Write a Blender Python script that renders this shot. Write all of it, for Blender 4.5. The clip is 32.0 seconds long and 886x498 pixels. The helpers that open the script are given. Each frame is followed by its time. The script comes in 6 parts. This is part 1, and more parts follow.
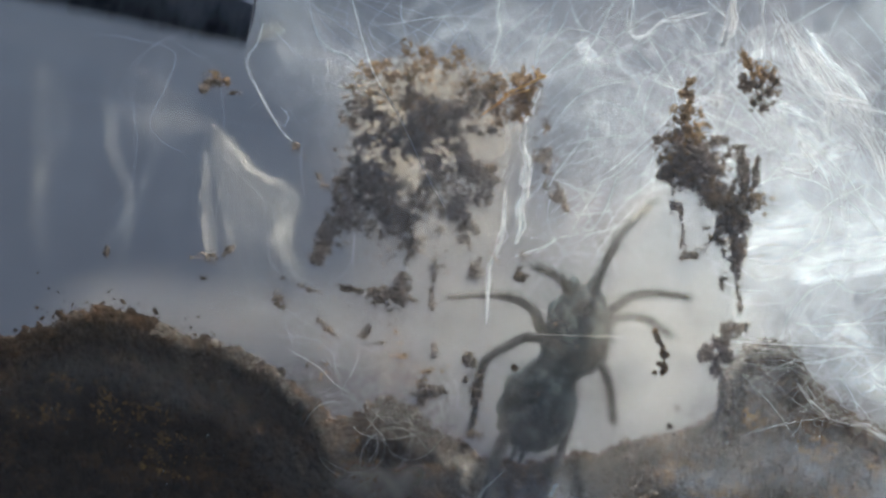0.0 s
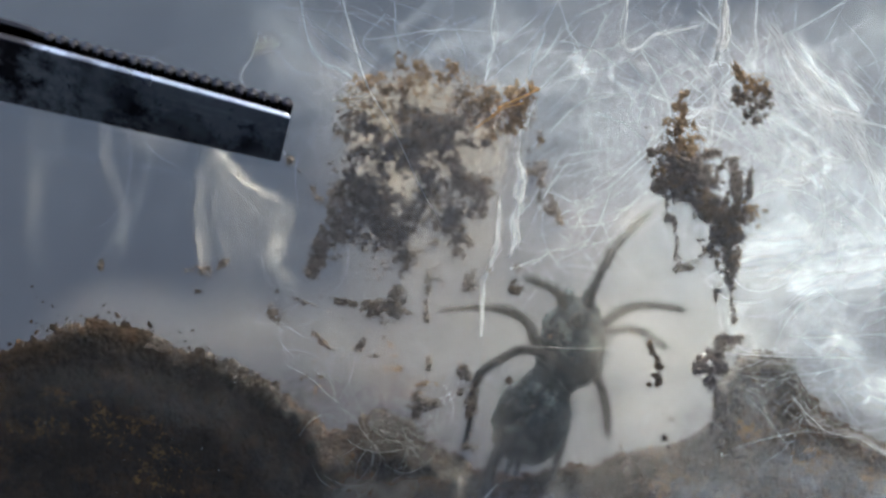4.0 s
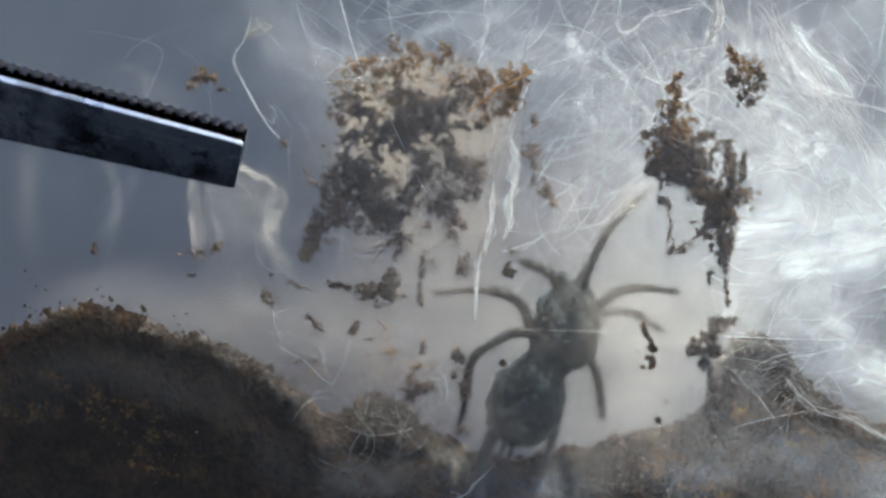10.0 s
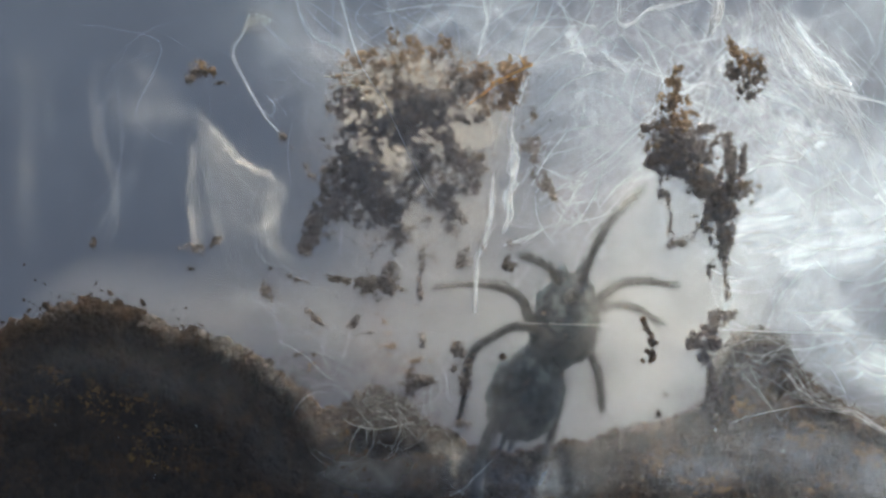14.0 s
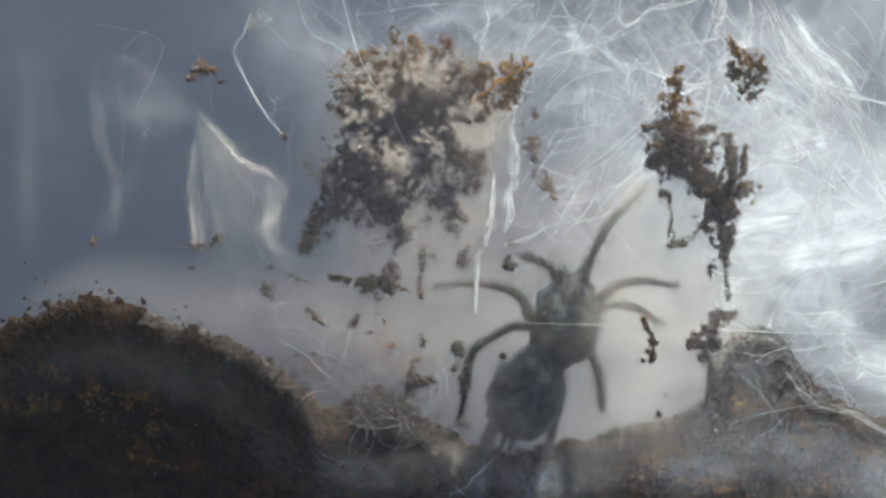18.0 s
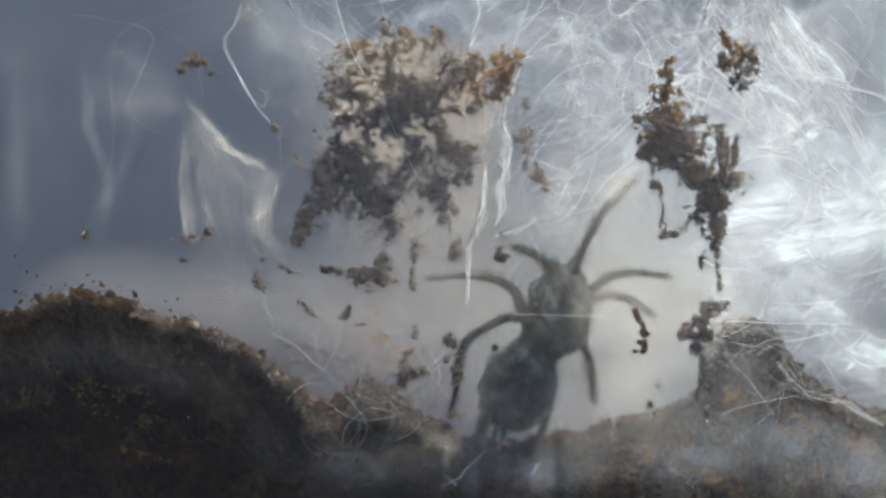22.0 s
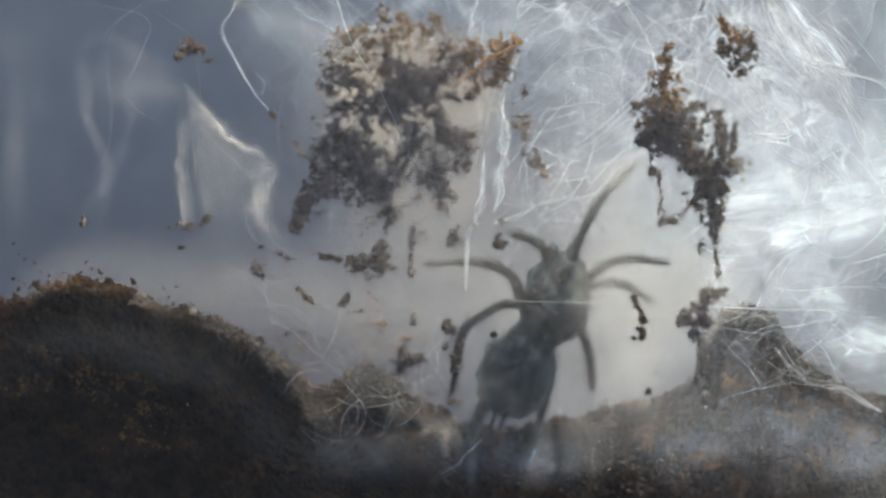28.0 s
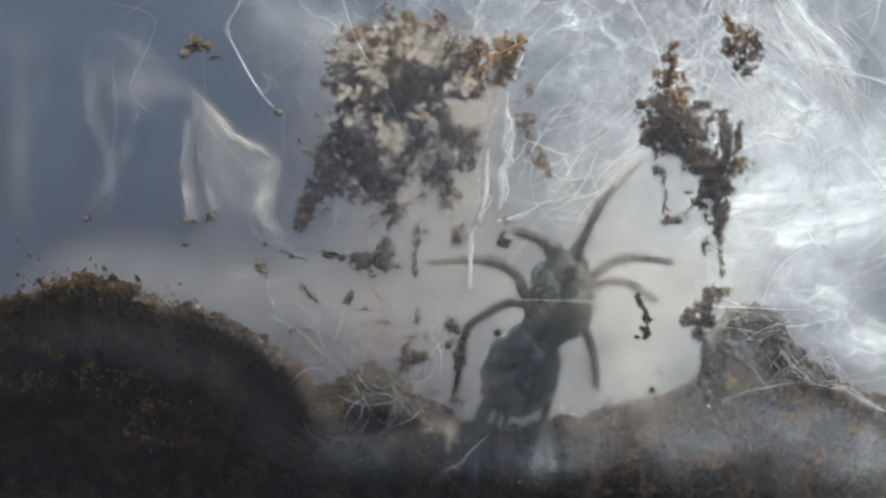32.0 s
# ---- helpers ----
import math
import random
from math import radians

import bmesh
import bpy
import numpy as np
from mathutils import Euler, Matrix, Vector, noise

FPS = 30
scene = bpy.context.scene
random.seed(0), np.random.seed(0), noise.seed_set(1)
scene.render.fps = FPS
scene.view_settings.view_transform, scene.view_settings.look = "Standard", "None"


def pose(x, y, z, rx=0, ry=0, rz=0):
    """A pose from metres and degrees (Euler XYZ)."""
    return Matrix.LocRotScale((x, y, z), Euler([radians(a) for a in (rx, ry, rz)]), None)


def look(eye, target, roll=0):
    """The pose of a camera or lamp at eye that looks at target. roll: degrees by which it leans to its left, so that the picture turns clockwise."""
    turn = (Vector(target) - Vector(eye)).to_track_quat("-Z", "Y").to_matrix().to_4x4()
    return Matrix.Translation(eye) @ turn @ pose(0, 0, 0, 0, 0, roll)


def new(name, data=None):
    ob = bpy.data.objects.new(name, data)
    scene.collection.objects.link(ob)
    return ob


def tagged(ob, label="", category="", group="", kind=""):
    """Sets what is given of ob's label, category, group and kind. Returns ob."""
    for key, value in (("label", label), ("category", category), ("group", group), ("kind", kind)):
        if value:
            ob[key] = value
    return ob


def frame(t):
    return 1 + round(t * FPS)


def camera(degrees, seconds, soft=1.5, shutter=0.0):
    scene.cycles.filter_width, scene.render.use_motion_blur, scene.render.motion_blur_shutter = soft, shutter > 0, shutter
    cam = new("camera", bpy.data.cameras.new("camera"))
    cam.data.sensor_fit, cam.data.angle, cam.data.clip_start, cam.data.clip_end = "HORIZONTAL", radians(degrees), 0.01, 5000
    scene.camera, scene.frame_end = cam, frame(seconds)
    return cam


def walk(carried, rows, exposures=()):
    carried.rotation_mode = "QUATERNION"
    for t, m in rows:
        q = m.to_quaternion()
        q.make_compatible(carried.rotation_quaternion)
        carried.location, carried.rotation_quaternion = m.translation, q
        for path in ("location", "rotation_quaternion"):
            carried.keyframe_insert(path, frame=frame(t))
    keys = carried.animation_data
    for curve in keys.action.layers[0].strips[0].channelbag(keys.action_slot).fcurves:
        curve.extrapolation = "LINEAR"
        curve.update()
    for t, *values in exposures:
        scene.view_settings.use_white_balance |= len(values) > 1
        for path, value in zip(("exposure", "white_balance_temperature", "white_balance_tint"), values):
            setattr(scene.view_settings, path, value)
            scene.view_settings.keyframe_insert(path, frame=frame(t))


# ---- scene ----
# A small clear terrarium seen close through its front wall; lengths below are in millimetres.
MM = 0.001
EYE_HEIGHT = 45.0
EYE_BACK = 90.0

# ---- camera: seconds, forward mm, pan, tilt and lean in degrees ----
cam = camera(40.0, 32.0, soft=2.8, shutter=0.4)
CAMERA_ROWS = [
    (0, -0.01, -0.598, 0.620, 0.433), (0.5, -0.07, -0.556, 0.988, 0.403), (1, -0.19, -0.597, 1.043, 0.402), (1.5, -0.09, -0.604, 0.914, 0.363),
    (2, -0.16, -0.555, 1.079, 0.354), (2.5, -0.16, -0.518, 1.139, 0.290), (3, -0.18, -0.473, 1.135, 0.345), (3.5, -0.16, -0.403, 1.282, 0.323),
    (5.5, -0.07, -0.220, 0.798, 0.280), (6, -0.10, -0.189, 0.757, 0.286), (6.5, -0.08, -0.147, 0.760, 0.275), (7, -0.07, -0.090, 0.786, 0.213),
    (7.5, 0.01, -0.069, 0.645, 0.199), (8, -0.02, -0.066, 0.555, 0.213), (8.5, -0.04, -0.074, 0.727, 0.270), (9, -0.07, -0.093, 0.741, 0.318),
    (9.5, -0.05, -0.024, 0.586, 0.170), (10, -0.06, -0.048, 0.425, 0.136), (10.5, -0.04, -0.050, 0.414, 0.172), (11, -0.02, -0.044, 0.320, 0.131),
    (11.5, -0.03, -0.018, 0.306, 0.142), (12, -0.04, -0.020, 0.228, 0.133), (12.5, 0.04, -0.055, 0.170, 0.167), (13, -0.00, 0.000, -0.000, 0.000),
    (13.5, 0.07, 0.002, 0.067, 0.066), (14, 0.05, -0.028, 0.126, 0.091), (14.5, 0.03, -0.049, 0.195, 0.195), (16.5, 0.01, -0.033, 0.138, 0.237),
    (17, -0.01, -0.034, 0.074, 0.232), (17.5, 0.02, -0.050, -0.015, 0.226), (18, 0.07, -0.057, 0.100, 0.248), (18.5, 0.13, -0.064, 0.089, 0.219),
    (19, 0.13, -0.069, 0.118, 0.242), (19.5, 0.12, -0.068, 0.129, 0.221), (20, 0.08, -0.027, 0.226, 0.251), (20.5, 0.13, -0.027, 0.137, 0.256),
    (21, 0.11, -0.025, 0.102, 0.259), (21.5, 0.02, -0.011, 0.035, 0.194), (22, 0.07, 0.332, -0.290, 0.065), (22.5, 0.06, 0.331, -0.248, 0.050),
    (23, -0.01, 0.346, 0.049, 0.115), (23.5, 0.04, 0.299, -0.135, 0.136), (24, 0.00, 0.302, 0.033, 0.160), (24.5, 0.04, 0.303, -0.033, 0.160),
    (25, 0.07, 0.263, -0.046, 0.191), (25.5, 0.08, 0.260, -0.056, 0.123), (27.5, 0.24, 0.406, -1.138, 0.029), (28, 0.13, 0.405, -0.909, -0.008),
    (28.5, 0.09, 0.446, -0.474, -0.007), (29, 0.19, 0.451, -0.691, 0.008), (29.5, 0.05, 0.478, -0.652, -0.026), (30, 0.05, 0.494, -0.499, 0.064),
    (30.5, 0.08, 0.475, -0.575, 0.078), (31, 0.02, 0.458, -0.611, 0.086), (31.5, 0.02, 0.463, -0.730, 0.101), (32, 0.12, 0.214, -0.993, 0.220)
]


def camera_pose(forward, pan, tilt, lean):
    eye = Vector((0, -EYE_BACK + forward, EYE_HEIGHT)) * MM
    p, q = radians(pan), radians(tilt)
    way = Vector((math.sin(p) * math.cos(q), math.cos(p) * math.cos(q), math.sin(q)))
    return look(eye, eye + way, lean)


walk(cam, [(t, camera_pose(f, p, q, r)) for t, f, p, q, r in CAMERA_ROWS])

# ---- light: sun from above, behind and to the side, under open sky ----
SUN_ELEVATION, SUN_AZIMUTH = radians(46), radians(28)
world = bpy.data.worlds.new("sky")
scene.world = world
world.use_nodes = True
sky = world.node_tree.nodes.new("ShaderNodeTexSky")
sky.sky_type, sky.sun_disc = "NISHITA", False
sky.sun_elevation, sky.sun_rotation = SUN_ELEVATION, SUN_AZIMUTH
sky.dust_density = 2.5
background = world.node_tree.nodes["Background"]
background.inputs["Strength"].default_value = 0.15
world.node_tree.links.new(sky.outputs["Color"], background.inputs["Color"])
sun = new("sun", bpy.data.lights.new("sun", "SUN"))
sun.data.energy, sun.data.angle, sun.data.color = 2.1, radians(4), (1.0, 0.94, 0.815)
sun_way = Vector((math.sin(SUN_AZIMUTH) * math.cos(SUN_ELEVATION), math.cos(SUN_AZIMUTH) * math.cos(SUN_ELEVATION), math.sin(SUN_ELEVATION)))
sun.matrix_world = look(sun_way, (0, 0, 0))
scene.view_settings.exposure = 1.58
scene.cycles.transparent_max_bounces = 24


# ---- small tools ----
def at(u, v, d=0.0):
    """A place: u mm to the side, v mm above the eye's height, d mm behind the front wall."""
    return Vector((u, d, v + EYE_HEIGHT)) * MM


def mesh_of(name, verts, faces, material, smooth=True):
    me = bpy.data.meshes.new(name)
    me.from_pydata([tuple(v) for v in verts], [], [tuple(f) for f in faces])
    me.materials.append(material)
    if smooth:
        me.polygons.foreach_set("use_smooth", [True] * len(me.polygons))
    me.update()
    return me


def part(name, source, material, parent, label="", smooth=True):
    """Links a bmesh or a mesh as one object under parent."""
    if isinstance(source, bmesh.types.BMesh):
        me = bpy.data.meshes.new(name)
        source.to_mesh(me)
        source.free()
        me.materials.append(material)
        if smooth:
            me.polygons.foreach_set("use_smooth", [True] * len(me.polygons))
    else:
        me = source
    ob = new(name, me)
    ob.parent = parent
    if label:
        ob["label"] = label
    return ob


def thing(name, label, category, group="", kind="", place=(0, 0, 0)):
    ob = new(name)
    ob.location = place
    return tagged(ob, label, category, group, kind)


def solo(name, me, label, category, group="", kind=""):
    return tagged(new(name, me), label, category, group, kind)


def box(bm, x0, x1, y0, y1, z0, z1, bevel=0.0):
    """A box in mm, in the terrarium's axes."""
    made = bmesh.ops.create_cube(bm, size=1.0)["verts"]
    for v in made:
        v.co = Vector(((x0 + x1) / 2 + v.co.x * (x1 - x0), (y0 + y1) / 2 + v.co.y * (y1 - y0), (z0 + z1) / 2 + v.co.z * (z1 - z0))) * MM
    if bevel:
        edges = list({e for v in made for e in v.link_edges})
        bmesh.ops.bevel(bm, geom=edges, offset=bevel * MM, segments=2, affect="EDGES", profile=0.5)
    return bm


def curve_through(points, n):
    """n places along a smooth line through points (rows of numbers)."""
    p = np.array(points, float)
    if len(p) == 2:
        s = np.linspace(0, 1, n)[:, None]
        return p[0] * (1 - s) + p[1] * s
    q = np.vstack([2 * p[0] - p[1], p, 2 * p[-1] - p[-2]])
    out = []
    for s in np.linspace(0, len(p) - 1 - 1e-6, n):
        i, f = int(s), s - int(s)
        a, b, c, d = q[i:i + 4]
        out.append(0.5 * (2 * b + (c - a) * f + (2 * a - 5 * b + 4 * c - d) * f ** 2 + (3 * b - a - 3 * c + d) * f ** 3))
    return np.array(out)


def wander(rng, points, n, amount):
    """A line through points with small irregular bends."""
    c = curve_through(points, n)
    steps = rng.normal(0, 1, (n, 3))
    for _ in range(3):
        steps[1:-1] = (steps[:-2] + steps[1:-1] * 2 + steps[2:]) / 4
    steps *= np.sin(np.linspace(0, np.pi, n))[:, None] ** 0.5
    return c[:, :3] + steps * amount


def tubes(name, lines, material, sides=4):
    """One mesh of round threads; lines: (rows of u, v, d in mm; radii in mm)."""
    verts, faces = [], []
    ring = np.linspace(0, 2 * np.pi, sides, endpoint=False)
    for c, radius in lines:
        c = np.asarray(c, float)
        n = len(c)
        r = np.broadcast_to(np.asarray(radius, float), (n,))
        way = np.gradient(c, axis=0)
        way /= np.linalg.norm(way, axis=1)[:, None] + 1e-9
        side = np.cross(way, np.array([0.13, 0.21, 1.0]))
        side /= np.linalg.norm(side, axis=1)[:, None] + 1e-9
        up = np.cross(side, way)
        base = len(verts)
        for i in range(n):
            for a in ring:
                q = c[i] + r[i] * (math.cos(a) * side[i] + math.sin(a) * up[i])
                verts.append((q[0] * MM, q[2] * MM, (q[1] + EYE_HEIGHT) * MM))
        for i in range(n - 1):
            for k in range(sides):
                l = (k + 1) % sides
                faces.append((base + i * sides + k, base + i * sides + l, base + (i + 1) * sides + l, base + (i + 1) * sides + k))
        faces.append(tuple(base + k for k in range(sides)))
        faces.append(tuple(base + (n - 1) * sides + k for k in reversed(range(sides))))
    return mesh_of(name, verts, faces, material)


ico = bmesh.new()
bmesh.ops.create_icosphere(ico, subdivisions=1, radius=1.0)
ICO_V = np.array([v.co[:] for v in ico.verts])
ICO_F = np.array([[v.index for v in f.verts] for f in ico.faces])
ico.free()


def crumbs(name, places, sizes, rng, material, flat=0.6):
    """One mesh of many irregular grains; places: rows of u, v, d."""
    places, sizes = np.asarray(places, float), np.asarray(sizes, float)
    n = len(places)
    shape = ICO_V[None] * rng.uniform(0.55, 1.35, (n, len(ICO_V), 1)) * rng.uniform(0.6, 1.4, (n, 1, 3))
    turn = rng.uniform(0, 2 * np.pi, n)
    c, s = np.cos(turn)[:, None], np.sin(turn)[:, None]
    x, y = shape[..., 0] * c - shape[..., 1] * s, shape[..., 0] * s + shape[..., 1] * c
    z = shape[..., 2] * flat
    u = places[:, None, 0] + x * sizes[:, None]
    v = places[:, None, 1] + y * sizes[:, None]
    d = places[:, None, 2] + z * sizes[:, None]
    verts = np.stack([u, d, v + EYE_HEIGHT], -1).reshape(-1, 3) * MM
    faces = (ICO_F[None] + (np.arange(n) * len(ICO_V))[:, None, None]).reshape(-1, 3)
    me = bpy.data.meshes.new(name)
    me.from_pydata(verts.tolist(), [], faces.tolist())
    me.materials.append(material)
    me.update()
    return me


def fbm(u, v, w=0.0, scale=1.0, octaves=4, hurst=1.0):
    return noise.fractal(Vector((u, v, w)) * scale, hurst, 2.0, octaves)


def blotch(rng, ellipses, per_mm2, d0, d1, cut=0.0, scale=0.5, seed=0.0):
    """Places for grains in ragged patches; ellipses: u, v, half-width, half-height, turn in degrees, fullness."""
    out = []
    for u, v, a, b, turn, full in ellipses:
        n = int(math.pi * a * b * per_mm2 * full)
        r, th = np.sqrt(rng.uniform(0, 1, n)), rng.uniform(0, 2 * np.pi, n)
        x, y = r * np.cos(th) * a, r * np.sin(th) * b
        c, s = math.cos(radians(turn)), math.sin(radians(turn))
        for px, py, pr in zip(u + x * c - y * s, v + x * s + y * c, r):
            if fbm(px, py, seed, scale, 6, 0.3) > cut + 0.55 * max(0, pr - 0.55):
                out.append((px, py, rng.uniform(d0, d1)))
    return out


def ragged(rng, ellipse):
    """One patch as a loose heap of smaller ones, so that its outline is uneven."""
    u, v, a, b, turn, full = ellipse
    out = [(u, v, a * .7, b * .7, turn, full)]
    for _ in range(7):
        x, y = rng.normal(0, .6, 2)
        k = rng.uniform(.2, .5)
        out.append((u + x * a, v + y * b, max(.08, a * k), max(.08, b * k), turn, full))
    return out


def silk(name, points, material, label, category="spider web", group="", streak=None, bulge=0.8, ripple=0.5, across=18, seed=0.0, fold=0.0, nearest=0.3, rag=1.1, hem=0.0, wave=0.0):
    """A sheet or wisp of matted silk along points: u, v, d, width in mm, density."""
    c = curve_through(points, 10 * len(points) + 10)
    n = len(c)
    way = np.gradient(c[:, :2], axis=0)
    way /= np.linalg.norm(way, axis=1)[:, None] + 1e-9
    side = np.stack([-way[:, 1], way[:, 0]], 1)
    run = np.concatenate([[0], np.cumsum(np.linalg.norm(np.diff(c[:, :2], axis=0), axis=1))])
    verts, faces, dens, uv = [], [], [], []
    for i in range(n):
        end = min(1.0, min(i, n - 1 - i) / (0.16 * n))
        end = end * end * (3 - 2 * end)
        for k in range(across + 1):
            s = 2 * k / across - 1
            w = c[i, 3] / 2 * (1 + 0.35 * fbm(run[i], 7.0 * seed, 0, 0.35))
            sway = s * w + wave * fbm(run[i], 3.1 * seed + 0.3 * s, 5.0, 0.9, 3, 0.6)
            u, v = c[i, 0] + side[i, 0] * sway, c[i, 1] + side[i, 1] * sway
            d = c[i, 2] - bulge * (1 - s * s) + ripple * fbm(u, v, seed, 0.22) + fold * math.sin(4.2 * s * w / max(w, 1) * 3 + 2 * fbm(u, v, seed, 0.1))
            d = max(d, nearest)
            verts.append((u * MM, d * MM, (v + EYE_HEIGHT) * MM))
            edge = max(0.0, math.exp(-3.2 * s * s) - 0.04)
            if hem:
                edge = 0.5 * edge + 0.9 * math.exp(-((s - 0.5 * hem) / 0.2) ** 2)
            ragged = min(1.4, max(0.0, 0.8 + rag * fbm(u, v, seed + 3, 0.25, 4, 0.7)))
            dens.append(max(0.0, min(1.0, c[i, 4] * edge * end * ragged)))
            uv.append((run[i], s * w))
    for i in range(n - 1):
        for k in range(across):
            a = i * (across + 1) + k
            faces.append((a, a + 1, a + across + 2, a + across + 1))
    me = mesh_of(name, verts, faces, material)
    me.attributes.new("silk_cover", "FLOAT", "POINT").data.foreach_set("value", dens)
    lay = me.uv_layers.new(name="run")
    for loop in me.loops:
        lay.data[loop.index].uv = uv[loop.vertex_index]
    return solo(name, me, label, category, group)


def lattice(x, y, seed):
    """Smooth noise on a square lattice, -1 to 1, for arrays of places."""
    i, j = np.floor(x).astype(np.int64), np.floor(y).astype(np.int64)
    f, g = x - i, y - j
    f, g = f * f * (3 - 2 * f), g * g * (3 - 2 * g)

    def knot(p, q):
        h = (p * 374761393 + q * 668265263 + int(seed) * 974634777) & 0x7FFFFFFF
        h = ((h ^ (h >> 13)) * 1274126177) & 0x7FFFFFFF
        return ((h ^ (h >> 16)) & 0xFFFF) / 32767.5 - 1

    top = knot(i, j) * (1 - f) + knot(i + 1, j) * f
    low = knot(i, j + 1) * (1 - f) + knot(i + 1, j + 1) * f
    return top * (1 - g) + low * g


def layers(u, v, seed, scale, octaves=5, gain=0.6):
    """Several octaves of lattice noise, about -1 to 1."""
    out, amp, total = 0.0, 1.0, 0.0
    for k in range(octaves):
        c, s = math.cos(0.7 * k + 0.4), math.sin(0.7 * k + 0.4)
        out = out + amp * lattice((u * c - v * s) * scale + 17.3 * k, (u * s + v * c) * scale - 9.1 * k, seed + k)
        total, amp, scale = total + amp * 0.6, amp * gain, scale * 2.03
    return out / total


def rounds(u, v, ellipses):
    """How deep places lie in the nearest of several ellipses: 1 at a centre, 0 at a rim, below 0 outside; times fullness."""
    best = np.full(u.shape, -9.0)
    for eu, ev, a, b, turn, full in ellipses:
        c, s = math.cos(radians(turn)), math.sin(radians(turn))
        x, y = (u - eu) * c + (v - ev) * s, -(u - eu) * s + (v - ev) * c
        best = np.maximum(best, full * (1 - np.sqrt((x / a) ** 2 + (y / b) ** 2)))
    return best


def grid_over(ellipses, cell, margin):
    e = np.array([q[:4] for q in ellipses])
    r = np.maximum(e[:, 2], e[:, 3]) + margin
    us = np.arange((e[:, 0] - r).min(), (e[:, 0] + r).max(), cell)
    vs = np.arange((e[:, 1] - r).min(), (e[:, 1] + r).max(), cell)
    return np.meshgrid(us, vs, indexing="ij")


def cake_mesh(name, ellipses, material, seed, near=0.2, thick=0.35, cell=0.08, grit=0.9, scale=1.2, cut=0.0, veins=0.0, full=0.34):
    """A caked layer of soil with a ragged outline, holes and a lumpy face, thinning to nothing at its edges."""
    u, v = grid_over(ellipses, cell, 0.8)
    field = rounds(u, v, ellipses)
    rough = 0.55 * layers(u, v, seed, scale * 0.5, 3, 0.6) + 0.75 * layers(u, v, seed + 31, scale * 2.2, 4, 0.75)
    if veins:
        rough = rough * 0.4 + 0.55 - veins * np.abs(layers(u, v, seed + 50, scale * 1.3, 4, 0.6))
    field = np.minimum(field, full) + grit * rough - cut
    inside = field > 0
    rim = 0.35 * cell * (lattice(u * 31, v * 31, seed + 5)), 0.35 * cell * (lattice(u * 31, v * 31, seed + 6))
    half = thick * np.clip(field * 2.2, 0, 1) ** 0.6 * (0.65 + 0.5 * layers(u, v, seed + 9, 3.2, 3, 0.7))
    half = np.where(inside, np.maximum(half, 0.012), 0.0)
    mid = near + thick + 0.25 * layers(u, v, seed + 12, 0.5, 3)
    uu, vv = u + rim[0], v + rim[1]
    n, m = u.shape
    whole = inside[:-1, :-1] & inside[1:, :-1] & inside[1:, 1:] & inside[:-1, 1:]
    index = np.arange(n * m).reshape(n, m)
    a, b, c, d = index[:-1, :-1][whole], index[1:, :-1][whole], index[1:, 1:][whole], index[:-1, 1:][whole]
    quads = np.stack([a, b, c, d], 1)
    corner = (inside[:-1, :-1], inside[1:, :-1], inside[1:, 1:], inside[:-1, 1:])
    tris = []
    ids = (index[:-1, :-1], index[1:, :-1], index[1:, 1:], index[:-1, 1:])
    for k in range(4):
        keep = [corner[i] for i in range(4) if i != k]
        only = keep[0] & keep[1] & keep[2] & ~corner[k]
        tris.append(np.stack([ids[i][only] for i in range(4) if i != k], 1))
    tris = np.concatenate(tris)
    front = np.stack([uu, mid - half, vv], -1).reshape(-1, 3)
    back = np.stack([uu, mid + 0.6 * half, vv], -1).reshape(-1, 3)
    used = np.unique(np.concatenate([quads.ravel(), tris.ravel()]))
    to = np.full(n * m, -1)
    to[used] = np.arange(len(used))
    verts = np.concatenate([front[used], back[used]])
    k = (90 + verts[:, 1]) / 90
    verts[:, 0] *= k
    verts[:, 2] = verts[:, 2] * k + EYE_HEIGHT
    shift = len(used)
    faces = to[quads].tolist() + to[tris].tolist() + (to[quads][:, ::-1] + shift).tolist() + (to[tris][:, ::-1] + shift).tolist()
    me = bpy.data.meshes.new(name)
    me.from_pydata((verts * MM).tolist(), [], faces)
    me.materials.append(material)
    me.polygons.foreach_set("use_smooth", [True] * len(me.polygons))
    me.update()
    return me


